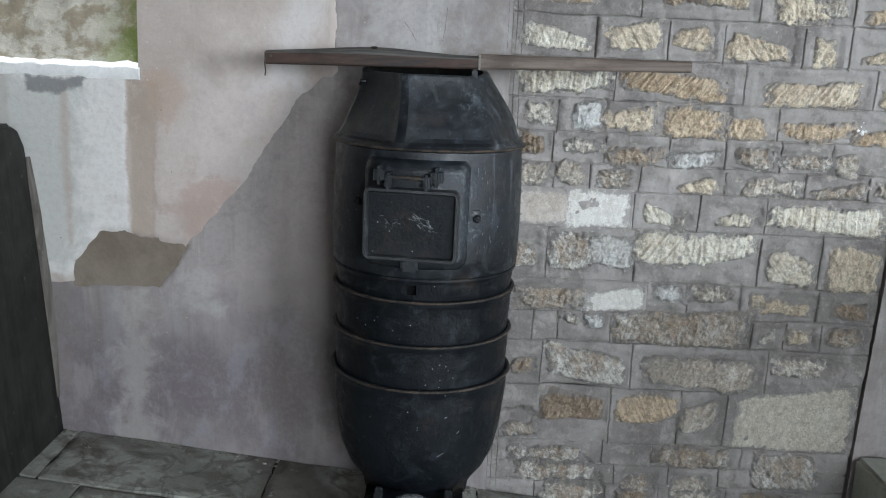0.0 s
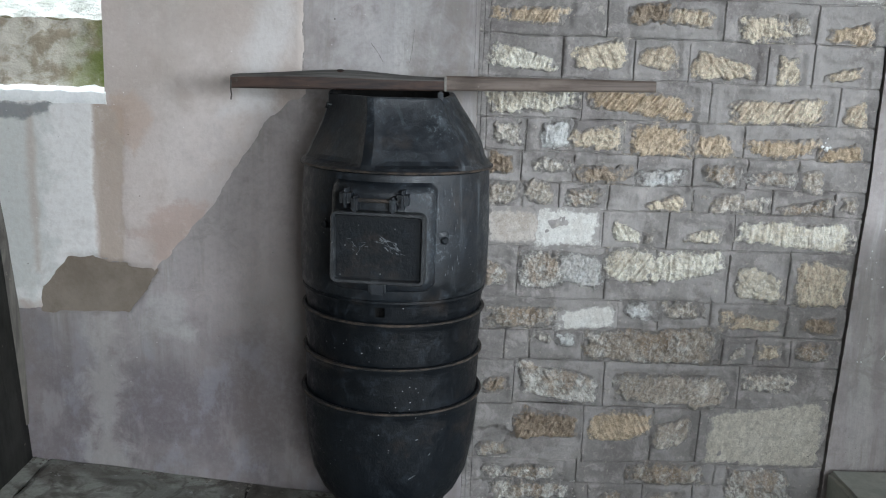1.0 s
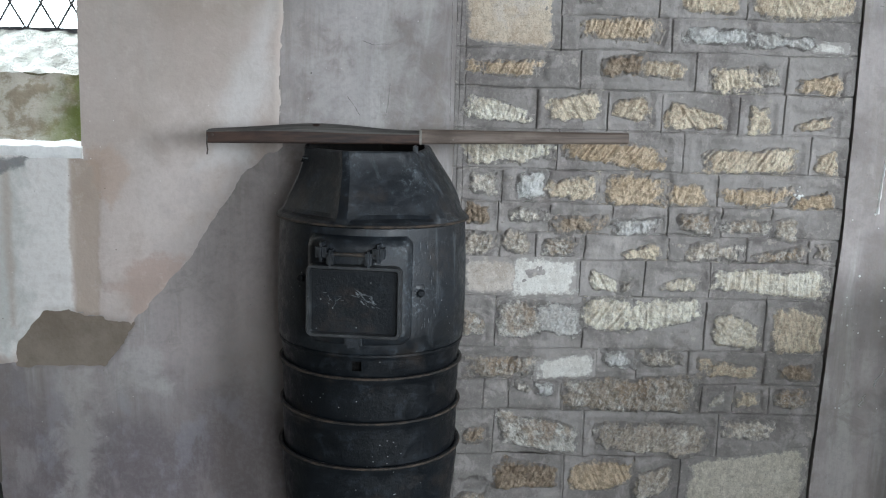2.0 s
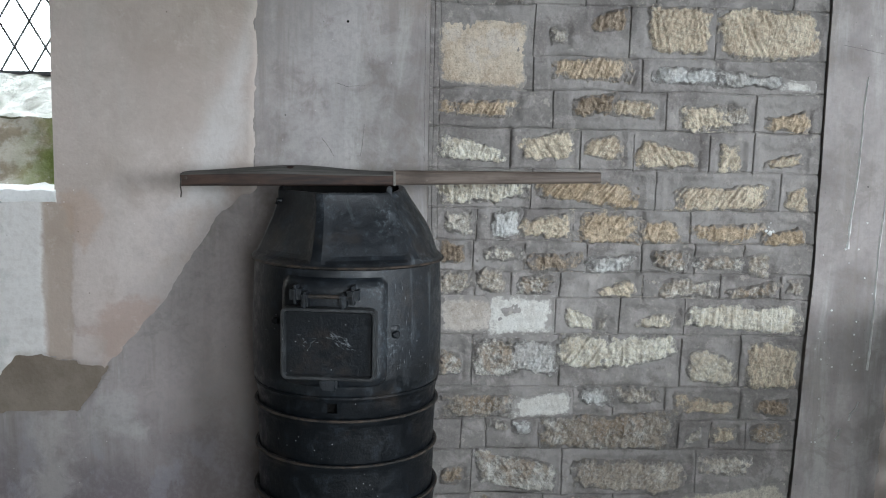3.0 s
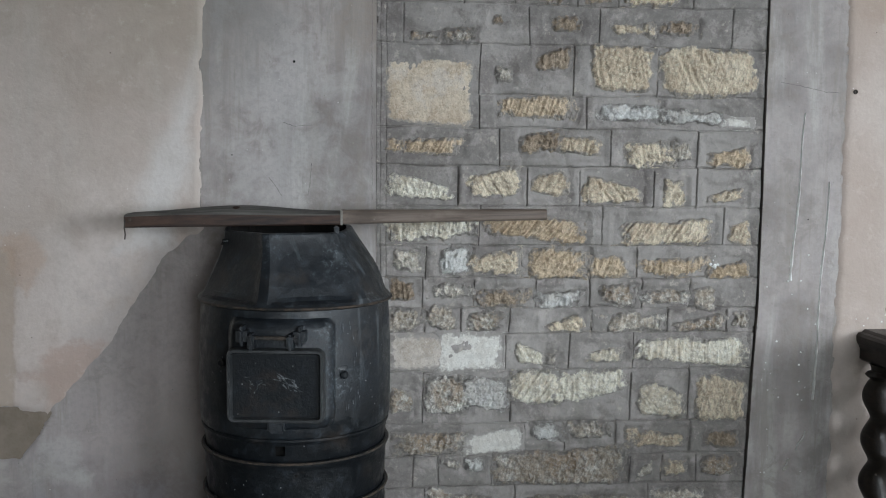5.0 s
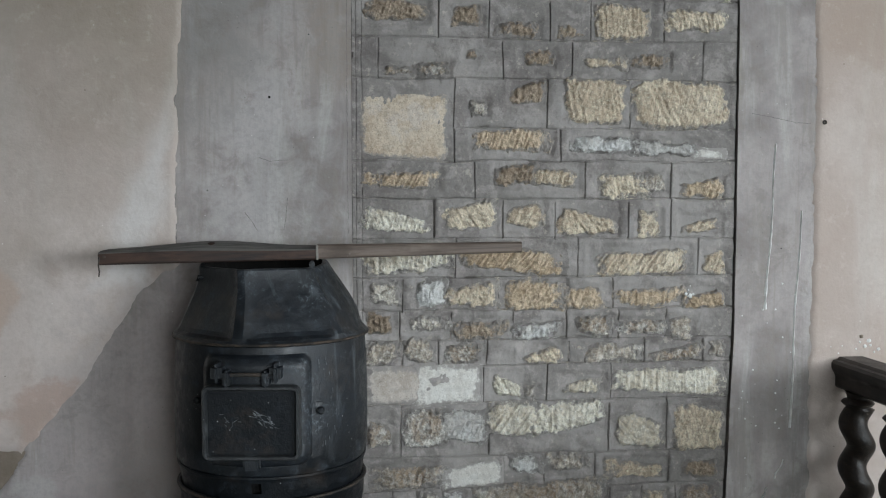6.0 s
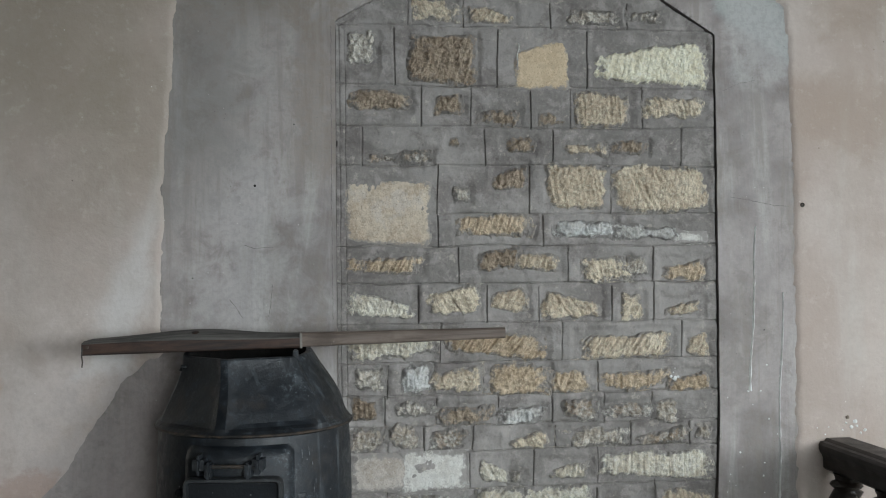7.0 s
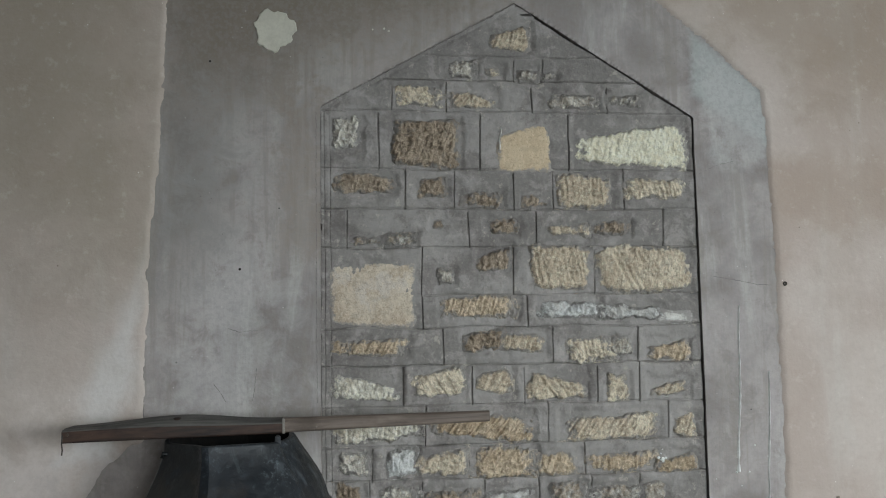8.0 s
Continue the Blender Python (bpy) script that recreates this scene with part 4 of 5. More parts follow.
for x, z, r in ((-0.129, 1.677, 0.0036), (-0.215, 2.275, 0.0032), (1.473, 2.209, 0.003), (-0.02, 1.85, 0.002), (-0.30, 1.42, 0.002), (1.36, 1.25, 0.002)):
    part("peg_hole", lathe([(0.0002, 0.0), (r * 0.8, 0.0006), (r, 0.0)], 12), SOOT, wall, "small dark hole").matrix_basis = pose(x, float(cement_height(np.array([x]), np.array([z]))[0]) - 0.0015, z, 90)


def flake(x, z, size, material, name, label, y=WALL):
    """A loose irregular flake on the wall."""
    rng = np.random.default_rng(int(abs(x * 900 + z * 7000)))
    bm = bmesh.new()
    bmesh.ops.create_icosphere(bm, subdivisions=2, radius=size * 0.62)
    for v in bm.verts:
        v.co *= rng.uniform(0.6, 1.25)
        v.co.y *= 0.35
    part(name, bm, material, wall, label, smooth=70).location = (x, y - 0.001, z)


for x, z, size in ((1.612, 0.968, 0.006), (1.628, 0.955, 0.009), (1.640, 0.972, 0.011), (1.646, 0.958, 0.007), (1.672, 0.945, 0.009), (1.60, 0.947, 0.005), (1.556, 0.957, 0.004), (1.545, 0.935, 0.004), (1.52, 0.955, 0.003), (1.658, 0.937, 0.006)):
    flake(x, z, size, LIME, "plaster_flake", "loose white plaster flake")
splash = random.Random(7)
for k in range(34):
    flake(splash.uniform(1.235, 1.44), splash.uniform(0.45, 1.15), splash.uniform(0.0022, 0.0055), LIME, "lime_splash", "spot of white lime on the jamb", WALL + 0.0065)
flake(1.616, 0.985, 0.010, BARE, "plaster_flake", "broken brown plaster edge")
for x, z, size in ((1.083, 1.112, 0.012), (1.071, 1.118, 0.007), (1.078, 1.130, 0.004), (1.092, 1.117, 0.006), (1.083, 1.142, 0.003)):
    flake(x, z, size, LIME, "paint_splash", "splash of white paint on the stone", WALL + 0.004)
for x, z, size in ((0.19, 2.375, 0.008), (0.215, 2.378, 0.006), (0.25, 2.380, 0.009), (0.285, 2.384, 0.008), (0.298, 2.378, 0.006)):
    flake(x, z, size, SPOT, "scuff", "pale scuff on the render", WALL + 0.0085)
part("nail_hole", lathe([(0.001, 0.0), (0.004, 0.001), (0.006, 0.003), (0.007, 0.0)], 14), EARTH, wall, "small dark plugged hole", smooth=40).matrix_basis = pose(1.484, WALL - 0.002, 1.622, 90)

# ---- window ----
win = thing("window_1", "leaded diamond-pane window above a steep mossy sill", "window", kind="structure")
GLASS_Y = 3.10


def slope(points, material, name, label=""):
    """A sill surface through (y, z) points, uneven, across the window's width."""
    pts = np.array(points)
    run = np.concatenate([[0], np.cumsum(np.hypot(*np.diff(pts, axis=0).T))])
    s = np.linspace(0, run[-1], max(4, int(run[-1] / 0.012)))
    yy, zz = np.interp(s, run, pts[:, 0]), np.interp(s, run, pts[:, 1])
    xs = np.linspace(WIN[0], WIN[1] + 0.004, 76)
    gx, gs = np.meshgrid(xs, s)
    lump = 0.006 * rough_field(gx, gs, len(name), 0.12, 4)
    gy, gz = np.interp(gs, s, yy) - 0.6 * lump, np.interp(gs, s, zz) + 0.8 * lump
    n = len(xs)
    i, j = np.meshgrid(np.arange(n - 1), np.arange(len(s) - 1))
    a = (j * n + i).ravel()
    return mesh_object(name, np.stack([gx.ravel(), gy.ravel(), gz.ravel()], 1).tolist(), np.stack([a, a + 1, a + n + 1, a + n], 1).tolist(), material, win, label, smooth=True)


# near-white colour paints in the glare of the sky on the ledge
bm = bmesh.new()
rows = []
for k in range(90):
    x = WIN[0] + (WIN[1] + 0.004 - WIN[0]) * k / 89
    nick = [float(rough_field(np.array([x]), np.array([0.3 * q]), 41 + q, 0.11, 4)[0]) for q in range(3)]
    rows.append([bm.verts.new((x, y, z)) for y, z in ((WALL + 0.09, 1.165), (WALL - 0.003, 1.170 + 0.0035 * nick[0]), (WALL - 0.009 - 0.002 * nick[1], 1.182 + 0.003 * nick[0]),
                                                       (WALL - 0.007 - 0.002 * nick[1], 1.201 + 0.003 * nick[2]), (WALL + 0.006, 1.209 + 0.004 * nick[2]), (WALL + 0.09, 1.213 + 0.004 * nick[1]))])
for a, b in zip(rows, rows[1:]):
    for k in range(6):
        bm.faces.new((a[k], a[(k + 1) % 6], b[(k + 1) % 6], b[k]))
bm.faces.new(rows[0])
bm.faces.new(rows[-1][::-1])
part("ledge", bm, WHITE, win, "rough whitish ledge with the sky's glare in its white", smooth=50)
slope([(2.665, 1.205), (2.70, 1.235), (2.80, 1.40)], SILL, "sill", "mossy stained lower slope of the sill")
slope([(2.80, 1.40), (2.86, 1.425), (GLASS_Y, 1.545)], PEBBLE, "sill_stone", "pale pitted upper slope of the sill")
part("sill_bed", block(WIN[0], WIN[1], WALL + 0.2, WALL + 0.75, 1.1, 1.38), WALLS, win)
part("reveal", block(WIN[1], WIN[1] + 0.03, WALL + 0.012, 3.3, 1.18, WIN[3]), WHITE, win, "limewashed side of the window opening")
part("reveal", block(WIN[0] - 0.03, WIN[0], WALL + 0.012, 3.3, 1.18, WIN[3]), WHITE, win, "limewashed side of the window opening")
part("window_head", block(WIN[0], WIN[1], WALL + 0.012, 3.3, WIN[3], WIN[3] + 0.03), WHITE, win)
PW, PH = 0.098, 0.165
pane_mesh = None
half = (PW / 2 - 0.003, PH / 2 - 0.005)
z_low, z_top = 1.545, WIN[3]
row = 0
zc = z_low
while zc < z_top + 0.01:
    xc = WIN[1] - (0.0 if row % 2 == 0 else PW / 2)
    while xc > WIN[0] - 0.01:
        if pane_mesh is None:
            bm = bmesh.new()
            loop = [(-half[0], 0, 0), (0, 0, -half[1]), (half[0], 0, 0), (0, 0, half[1])]
            back = [bm.verts.new((x, 0.003, z)) for x, _, z in loop]
            front = [bm.verts.new(v) for v in loop]
            bm.faces.new(front)
            bm.faces.new(back[::-1])
            for k in range(4):
                bm.faces.new((front[k], back[k], back[(k + 1) % 4], front[(k + 1) % 4]))
            pane = part("pane", bm, GLASS, win, "clear diamond pane")
            pane_mesh = pane.data
        else:
            pane = new("pane", pane_mesh)
            pane.parent = win
        pane.location = (xc, GLASS_Y, zc)
        pane.visible_shadow = False
        xc -= PW
    zc += PH / 2
    row += 1
slant = PH / PW
for sign in (1, -1):
    k = -14
    while k < 26:
        # a lead bar through the pane corners, cut to the opening
        ends = []
        for x in (WIN[0], WIN[1]):
            z = z_low + PH / 2 + k * PH + sign * slant * (x - WIN[1])
            ends.append((x, z))
        (ax, az), (bx, bz) = ends
        cut = []
        for x, z, ox, oz in ((ax, az, bx, bz), (bx, bz, ax, az)):
            zz = min(max(z, z_low), z_top)
            cut.append((x + (ox - x) * (zz - z) / (oz - z), zz))
        if abs(cut[0][1] - cut[1][1]) > 0.01:
            part("lead_came", rod([(cut[0][0], GLASS_Y, cut[0][1]), (cut[1][0], GLASS_Y, cut[1][1])], 0.0042, 8), LEAD, win)
        k += 1
part("window_frame", block(WIN[0], WIN[1], GLASS_Y - 0.012, GLASS_Y + 0.012, 1.537, 1.551, 0.003), LEAD, win, "dark lead bottom bar")


# ---- floor, step and the room round about ----
def lie(x, y):
    """The height of the sunken flags: they fall gently from the corner by the pew."""
    return -0.10 * (max(-1.3, min(1.2, x)) + 0.05)


floor = thing("floor", "worn damp grey flagstone floor", "floor", kind="structure")
bm = bmesh.new()
grid = [[bm.verts.new((x, y, lie(x, y) - 0.012)) for x in (-4.5, -1.3, -1.0, -0.7, -0.4, -0.05, 1.0, 4.5)] for y in (-4.5, 0.0, 1.0, 2.0, WALL + 0.05)]
for a, b in zip(grid, grid[1:]):
    for k in range(7):
        bm.faces.new((a[k], a[k + 1], b[k + 1], b[k]))
part("floor_bed", bm, EARTH, floor)
rng = random.Random(4)


def flag(x0, x1, y0, y1):
    """A worn paving flag with uneven edges, proud of the joints."""
    bm = bmesh.new()
    g, rim = 0.003, []
    corners = [(x0 + g, y0 + g), (x1 - g, y0 + g), (x1 - g, y1 - g), (x0 + g, y1 - g)]
    for (ax, ay), (bx, by) in zip(corners, corners[1:] + corners[:1]):
        for k in range(7):
            t = k / 7
            rim.append((ax + (bx - ax) * t + rng.uniform(-0.005, 0.005), ay + (by - ay) * t + rng.uniform(-0.005, 0.005)))
    cx, cy, lift = (x0 + x1) / 2, (y0 + y1) / 2, rng.uniform(-0.003, 0.003)
    low = [bm.verts.new((x, y, lie(x, y) - 0.03)) for x, y in rim]
    high = [bm.verts.new((x, y, lie(x, y) + lift - 0.003)) for x, y in rim]
    top = [bm.verts.new((x + math.copysign(min(0.016, abs(cx - x)), cx - x), y + math.copysign(min(0.016, abs(cy - y)), cy - y), lie(x, y) + lift)) for x, y in rim]
    n = len(rim)
    for a, b in ((low, high), (high, top)):
        for k in range(n):
            bm.faces.new((a[k], a[(k + 1) % n], b[(k + 1) % n], b[k]))
    bm.faces.new(top)
    part("flagstone", bm, FLAG_A, floor)


y1 = WALL + 0.012
for depth in (0.31, 0.42, 0.5, 0.6, 0.6, 0.6, 0.7, 0.7, 0.7, 0.7, 0.7, 0.6):
    x = -4.4 + rng.uniform(0, 0.3)
    while x < 3.8:
        w = rng.uniform(0.42, 0.75)
        flag(x, x + w, y1 - depth, y1)
        x += w
    y1 -= depth

# crumbs of fallen plaster along the foot of the wall
bm = bmesh.new()
for k in range(170):
    x, size = rng.uniform(-1.25, 0.10), rng.uniform(0.0015, 0.006)
    y = WALL - 0.004 - abs(rng.gauss(0, 0.022))
    made = bmesh.ops.create_icosphere(bm, subdivisions=1, radius=size)["verts"]
    for v in made:
        v.co = Vector((v.co.x * rng.uniform(0.8, 1.6) + x, v.co.y * rng.uniform(0.8, 1.4) + y, v.co.z * 0.6 + lie(x, y) + size * 0.3))
tagged(part("plaster_crumbs", bm, CRUMB, None), "pale crumbs of fallen plaster along the wall foot", "debris", kind="stuff")

step = tagged(part("altar_step", block(1.196, 4.4, -2.0, WALL - 0.002, -0.14, 0.155, 0.012), STEP, None, smooth=40), "low green-grey stone step against the wall", "step", kind="structure")


def wall_with_openings(name, a, b, low, high, thick, openings, label):
    """A straight wall from a to b (x, y), with openings of (start, end, low, high) along it."""
    (ax, ay), (bx, by) = a, b
    size = math.hypot(bx - ax, by - ay)
    bm = bmesh.new()
    cuts = sorted({0.0, size, *(v for o in openings for v in o[:2])})
    for s, e in zip(cuts, cuts[1:]):
        spans = [(low, high)]
        for o in openings:
            if o[0] <= s and e <= o[1]:
                spans = [(low, o[2]), (o[3], high)]
        for z0, z1 in spans:
            block(s, e, 0, thick, z0, z1, 0.0, bm)
    ob = part(name, bm, WALLS, None)
    ob.matrix_basis = Matrix.Translation((ax, ay, 0)) @ Matrix.Rotation(math.atan2(by - ay, bx - ax), 4, "Z")
    return tagged(ob, label, "wall", kind="structure")


# unseen shell closing the room; openings assumed where the lamps stand
wall_with_openings("wall_south", (4.5, -4.5), (-4.5, -4.5), -0.3, 4.4, 0.5, [(2.2, 3.6, 1.0, 2.5), (5.8, 7.2, 1.0, 2.5)], "unseen cream room wall with two assumed window openings")
wall_with_openings("wall_east", (4.5, WALL), (4.5, -4.5), -0.3, 4.4, 0.5, [(1.0, 3.4, 1.0, 2.9), (5.3, 7.0, 1.05, 2.4)], "unseen cream room wall with two assumed window openings")
wall_with_openings("wall_west", (-4.5, -4.5), (-4.5, WALL), -0.3, 4.4, 0.5, [], "unseen cream wall closing the room")
# unseen lid, kept dark so little light bounces onto the upper wall
tagged(part("ceiling", block(-5.1, 5.1, -5.1, WALL + 0.8, 4.4, 4.6), CEIL, None), "unseen dark ceiling that cuts bounce light", "ceiling", kind="structure")
tagged(part("ground", block(-300, 300, -300, 300, -0.6, -0.35), GRASS, None), "rough churchyard grass", "ground", kind="structure")

# ---- pew end against the wall ----
pew = thing("pew_end", "dark painted pew end with rounded top standing against the wall", "pew", pose(-1.185, 0, 0))
bm = bmesh.new()
prof = [(2.598, 0.09), (2.598, 0.9), (2.590, 0.975), (2.565, 1.015), (2.53, 1.03), (2.47, 1.035), (2.2, 1.036), (1.7, 1.036), (1.66, 1.02), (1.64, 0.98), (1.64, 0.09)]
sides = []
for off, squeeze in ((0.0, 0.985), (-0.006, 1.0), (-0.044, 1.0), (-0.05, 0.985)):
    sides.append([bm.verts.new((off - 0.075 * max(0.0, (z - 0.1) / 0.95) ** 0.8, 2.12 + (y - 2.12) * (squeeze if z > 0.5 else 1.0), z if z < 0.5 else z - 0.006 * (squeeze < 1))) for y, z in prof])
for a, b in zip(sides, sides[1:]):
    for k in range(len(prof)):
        bm.faces.new((a[k], a[(k + 1) % len(prof)], b[(k + 1) % len(prof)], b[k]))
bm.faces.new(sides[0])
bm.faces.new(sides[-1][::-1])
part("panel", bm, PEW, pew, smooth=35)

bm = bmesh.new()
rows = []
for k in range(25):
    z = 0.22 + 0.72 * k / 24
    lean = -0.075 * max(0.0, (z - 0.1) / 0.95) ** 0.8
    w = 0.003 + 0.075 * (k / 24) * (1 - k / 24)
    rows.append([bm.verts.new((lean + x, y, z)) for x, y in ((0.0, 2.585), (0.004 + w * 0.2, 2.588), (0.004 + w, 2.599), (0.0, 2.599))])
for a, b in zip(rows, rows[1:]):
    for k in range(4):
        bm.faces.new((a[k], a[(k + 1) % 4], b[(k + 1) % 4], b[k]))
bm.faces.new(rows[0])
bm.faces.new(rows[-1][::-1])
part("edging", bm, EDGE, pew, "grey worn fillet between panel and wall", smooth=40)
part("cap", block(-0.132, -0.068, 1.66, 2.50, 1.030, 1.042, 0.004), PEW, pew, "thin capping on the panel", smooth=40)

# ---- altar rail with a twisted baluster ----
rail = thing("altar_rail", "dark oak altar rail with barley-twist balusters on the step", "rail", pose(1.585, 0, 0.155))
bm = bmesh.new()
cross = [(-0.044, 0.678), (-0.050, 0.684), (-0.050, 0.712), (-0.054, 0.722), (-0.058, 0.728), (-0.062, 0.738), (-0.062, 0.752), (-0.056, 0.760), (-0.044, 0.762), (-0.041, 0.766), (-0.036, 0.770),
         (0.036, 0.770), (0.041, 0.766), (0.044, 0.762), (0.056, 0.760), (0.062, 0.752), (0.062, 0.738), (0.058, 0.728), (0.054, 0.722), (0.050, 0.712), (0.050, 0.684), (0.044, 0.678)]
ends = [[bm.verts.new((x, y, z)) for x, z in cross] for y in (WALL - 0.001, 0.6)]
for k in range(len(cross)):
    bm.faces.new((ends[0][k], ends[0][(k + 1) % len(cross)], ends[1][(k + 1) % len(cross)], ends[1][k]))
bm.faces.new(ends[0])
bm.faces.new(ends[1][::-1])
part("top_rail", bm, OAK, rail, "moulded dark oak top rail", smooth=25)
part("bottom_rail", block(-0.045, 0.045, 0.6, WALL - 0.002, 0.0, 0.07, 0.006), OAK, rail, smooth=40)


def baluster_shape(a, z, r):
    if 0.13 < z < 0.637:
        return r * (1 + 0.30 * math.cos(a + 2 * math.pi * (z - 0.13) / 0.128))
    return r


turned = [(0.044, 0.07), (0.044, 0.10), (0.034, 0.105), (0.046, 0.115), (0.033, 0.128)]
turned += [(0.0395, 0.131 + 0.0078 * k) for k in range(65)]
turned += [(0.031, 0.638), (0.040, 0.643), (0.046, 0.650), (0.041, 0.657), (0.030, 0.662), (0.031, 0.670), (0.036, 0.682)]
bal = part("baluster", lathe(turned, 40, twist=baluster_shape), OAK, rail, "barley-twist baluster", smooth=50)
bal.location = (-0.026, 2.512, 0)
for k in range(1, 10):
    more = new("baluster", bal.data)
    more.parent = rail
    more.location = (-0.026, 2.512 - 0.21 * k, 0)

# ---- the cast-iron stove ----
stove = thing("stove", "tall round black cast-iron church stove, scratched and rusty", "stove", pose(-0.110, 2.355, 0))


def lip(r, z):
    """The worn rolled lip at the top of a section."""
    return [(r - 0.001, z - 0.020), (r + 0.001, z - 0.012), (r + 0.0045, z - 0.004), (r + 0.004, z + 0.003), (r, z + 0.005), (r - 0.010, z + 0.001)]


part("bowl", lathe([(0.12, 0.11), (0.140, 0.125), (0.144, 0.15), (0.158, 0.176), (0.183, 0.208), (0.206, 0.258), (0.218, 0.32), (0.226, 0.39), (0.230, 0.44)] + lip(0.231, 0.474), 128), IRON, stove, "tapered iron fire bowl", smooth=40)
part("drum_section", lathe([(0.222, 0.466), (0.2245, 0.49), (0.2265, 0.54)] + lip(0.228, 0.586), 128), IRON, stove, smooth=40)
part("drum_section", lathe([(0.221, 0.578), (0.224, 0.60), (0.2275, 0.65)] + lip(0.230, 0.698), 128), IRON, stove, smooth=40)
bm = lathe([(0.222, 0.69), (0.226, 0.71), (0.2272, 0.717), (0.2308, 0.741), (0.2315, 0.745), (0.236, 0.752), (0.236, 0.757), (0.231, 0.759)], 128)
hole = [f for f in bm.faces if 0.718 < f.calc_center_median().z < 0.740 and abs(f.calc_center_median().x + 0.024) < 0.011 and f.calc_center_median().y < 0]
bmesh.ops.delete(bm, geom=hole, context="FACES")
part("drum_section", bm, IRON, stove, "drum section with a draught hole", smooth=30)
part("fire_lining", lathe([(0.10, 0.69), (0.208, 0.695), (0.208, 0.75), (0.10, 0.755)], 48), SOOT, stove, "sooty lining behind the draught hole", smooth=30)
part("upper_drum", lathe([(0.232, 0.757), (0.2375, 0.765), (0.2395, 0.80), (0.2405, 0.88), (0.239, 0.96), (0.2355, 1.04), (0.234, 1.058)], 128), DUSTY_LIT, stove, smooth=40)
for r, z in ((0.2350, 0.4745), (0.2320, 0.5865), (0.2340, 0.6985), (0.241, 1.064)):
    ring = [(r + 0.0034 * math.cos(a), z + 0.0034 * math.sin(a)) for a in (2 * math.pi * k / 8 for k in range(9))]
    part("lip", lathe(ring, 128), RUST, stove, "rusty rolled lip", smooth=60)


def hood_shape(a, z, r):
    """Round at the foot, drawn in to a six-sided mouth with blunt corners; flat facets in front, rounder behind."""
    f = min(1.0, max(0.0, (z - 1.068) / 0.014))
    f = f * f * (3 - 2 * f)
    off = (a - radians(-75) + radians(30)) % radians(60) - radians(30)
    turn = (math.degrees(a) + 165) % 360
    flat = min(0.972, 0.866 / math.cos(off))
    if turn > 120:
        near = min(turn - 120, 360 - turn)
        flat = 0.972 - (0.972 - max(flat, 0.945)) * min(1.0, near / 25)
    rib = 0.007 * sum(math.exp(-((turn - c) / 6.0) ** 4) for c in (60, 120))
    bulge = 0.016 * math.sin(math.pi * min(1.0, max(0.0, (z - 1.08) / 0.16))) * min(1.0, max(0.0, (60 - abs(turn - 180)) / 45))
    return r * (1 - f + f * flat) + f * rib + bulge


hood = [(0.2395, 1.060), (0.2420, 1.066), (0.2405, 1.073), (0.239, 1.079), (0.233, 1.088), (0.2265, 1.10), (0.2175, 1.117), (0.2075, 1.134), (0.197, 1.152), (0.1865, 1.17), (0.178, 1.187), (0.171, 1.203), (0.1665, 1.218), (0.164, 1.228),
        (0.1615, 1.232), (0.151, 1.232), (0.148, 1.228), (0.147, 1.20), (0.16, 1.12), (0.20, 1.08)]
bm = lathe(hood, 180, twist=hood_shape)
for v in bm.verts:
    up = max(0.0, (v.co.z - 1.08) / 0.153)
    v.co.x -= 0.018 * up**1.5
    # the mouth stands higher at the back, and leans a little down to the front corner
    v.co.z += 0.011 * up**3 * min(1.0, max(0.0, (v.co.y + 0.06) / 0.12))
hood = part("hood", bm, DUSTY_LIT, stove, "six-sided iron hood open at the top", smooth=14)
hood.data.materials.append(SOOT)
for p in hood.data.polygons:
    if p.center.x * p.normal.x + p.center.y * p.normal.y < -0.02 and p.center.z > 1.08:
        p.material_index = 1
part("post", block(0.098, 0.111, -0.108, -0.085, 1.17, 1.2470, 0.003), DUSTY_LIT, stove, "upright lug at the corner of the mouth", smooth=40)
part("bolt", rod([(-0.150, -0.055, 1.206), (-0.172, -0.060, 1.207), (-0.174, -0.061, 1.197)], 0.0055, 8), IRON, stove, "stub of a bolt at the mouth", smooth=50)

# feed door on the front, turned a little
TURN = radians(-6)
face = lambda x, z, out: (  # noqa: E731
    (0.2405 + out) * math.sin(x / 0.2405 + TURN), -(0.2405 + out) * math.cos(x / 0.2405 + TURN), z)


def curved_plate(x0, x1, z0, z1, low, high, corner=0.012, nx=24, nz=14, turned=0.012):
    """A plate that follows the drum, from low to high off its face, with eased edges."""
    bm = bmesh.new()
    rows = []
    for j in range(nz + 1):
        r = []
        for i in range(nx + 1):
            x, z = x0 + (x1 - x0) * i / nx, z0 + (z1 - z0) * j / nz
            dx, dz = abs(x - (x0 + x1) / 2) - (x1 - x0) / 2 + turned, abs(z - (z0 + z1) / 2) - (z1 - z0) / 2 + turned
            edge = max(0.0, turned - math.hypot(max(dx, 0), max(dz, 0)) - min(max(dx, dz), 0))
            out = low + (high - low) * min(1.0, edge / corner) ** 0.5
            r.append(bm.verts.new(face(x, z, out)))
        rows.append(r)
    for a, b in zip(rows, rows[1:]):
        for i in range(nx):
            bm.faces.new((a[i], a[i + 1], b[i + 1], b[i]))
    return bm


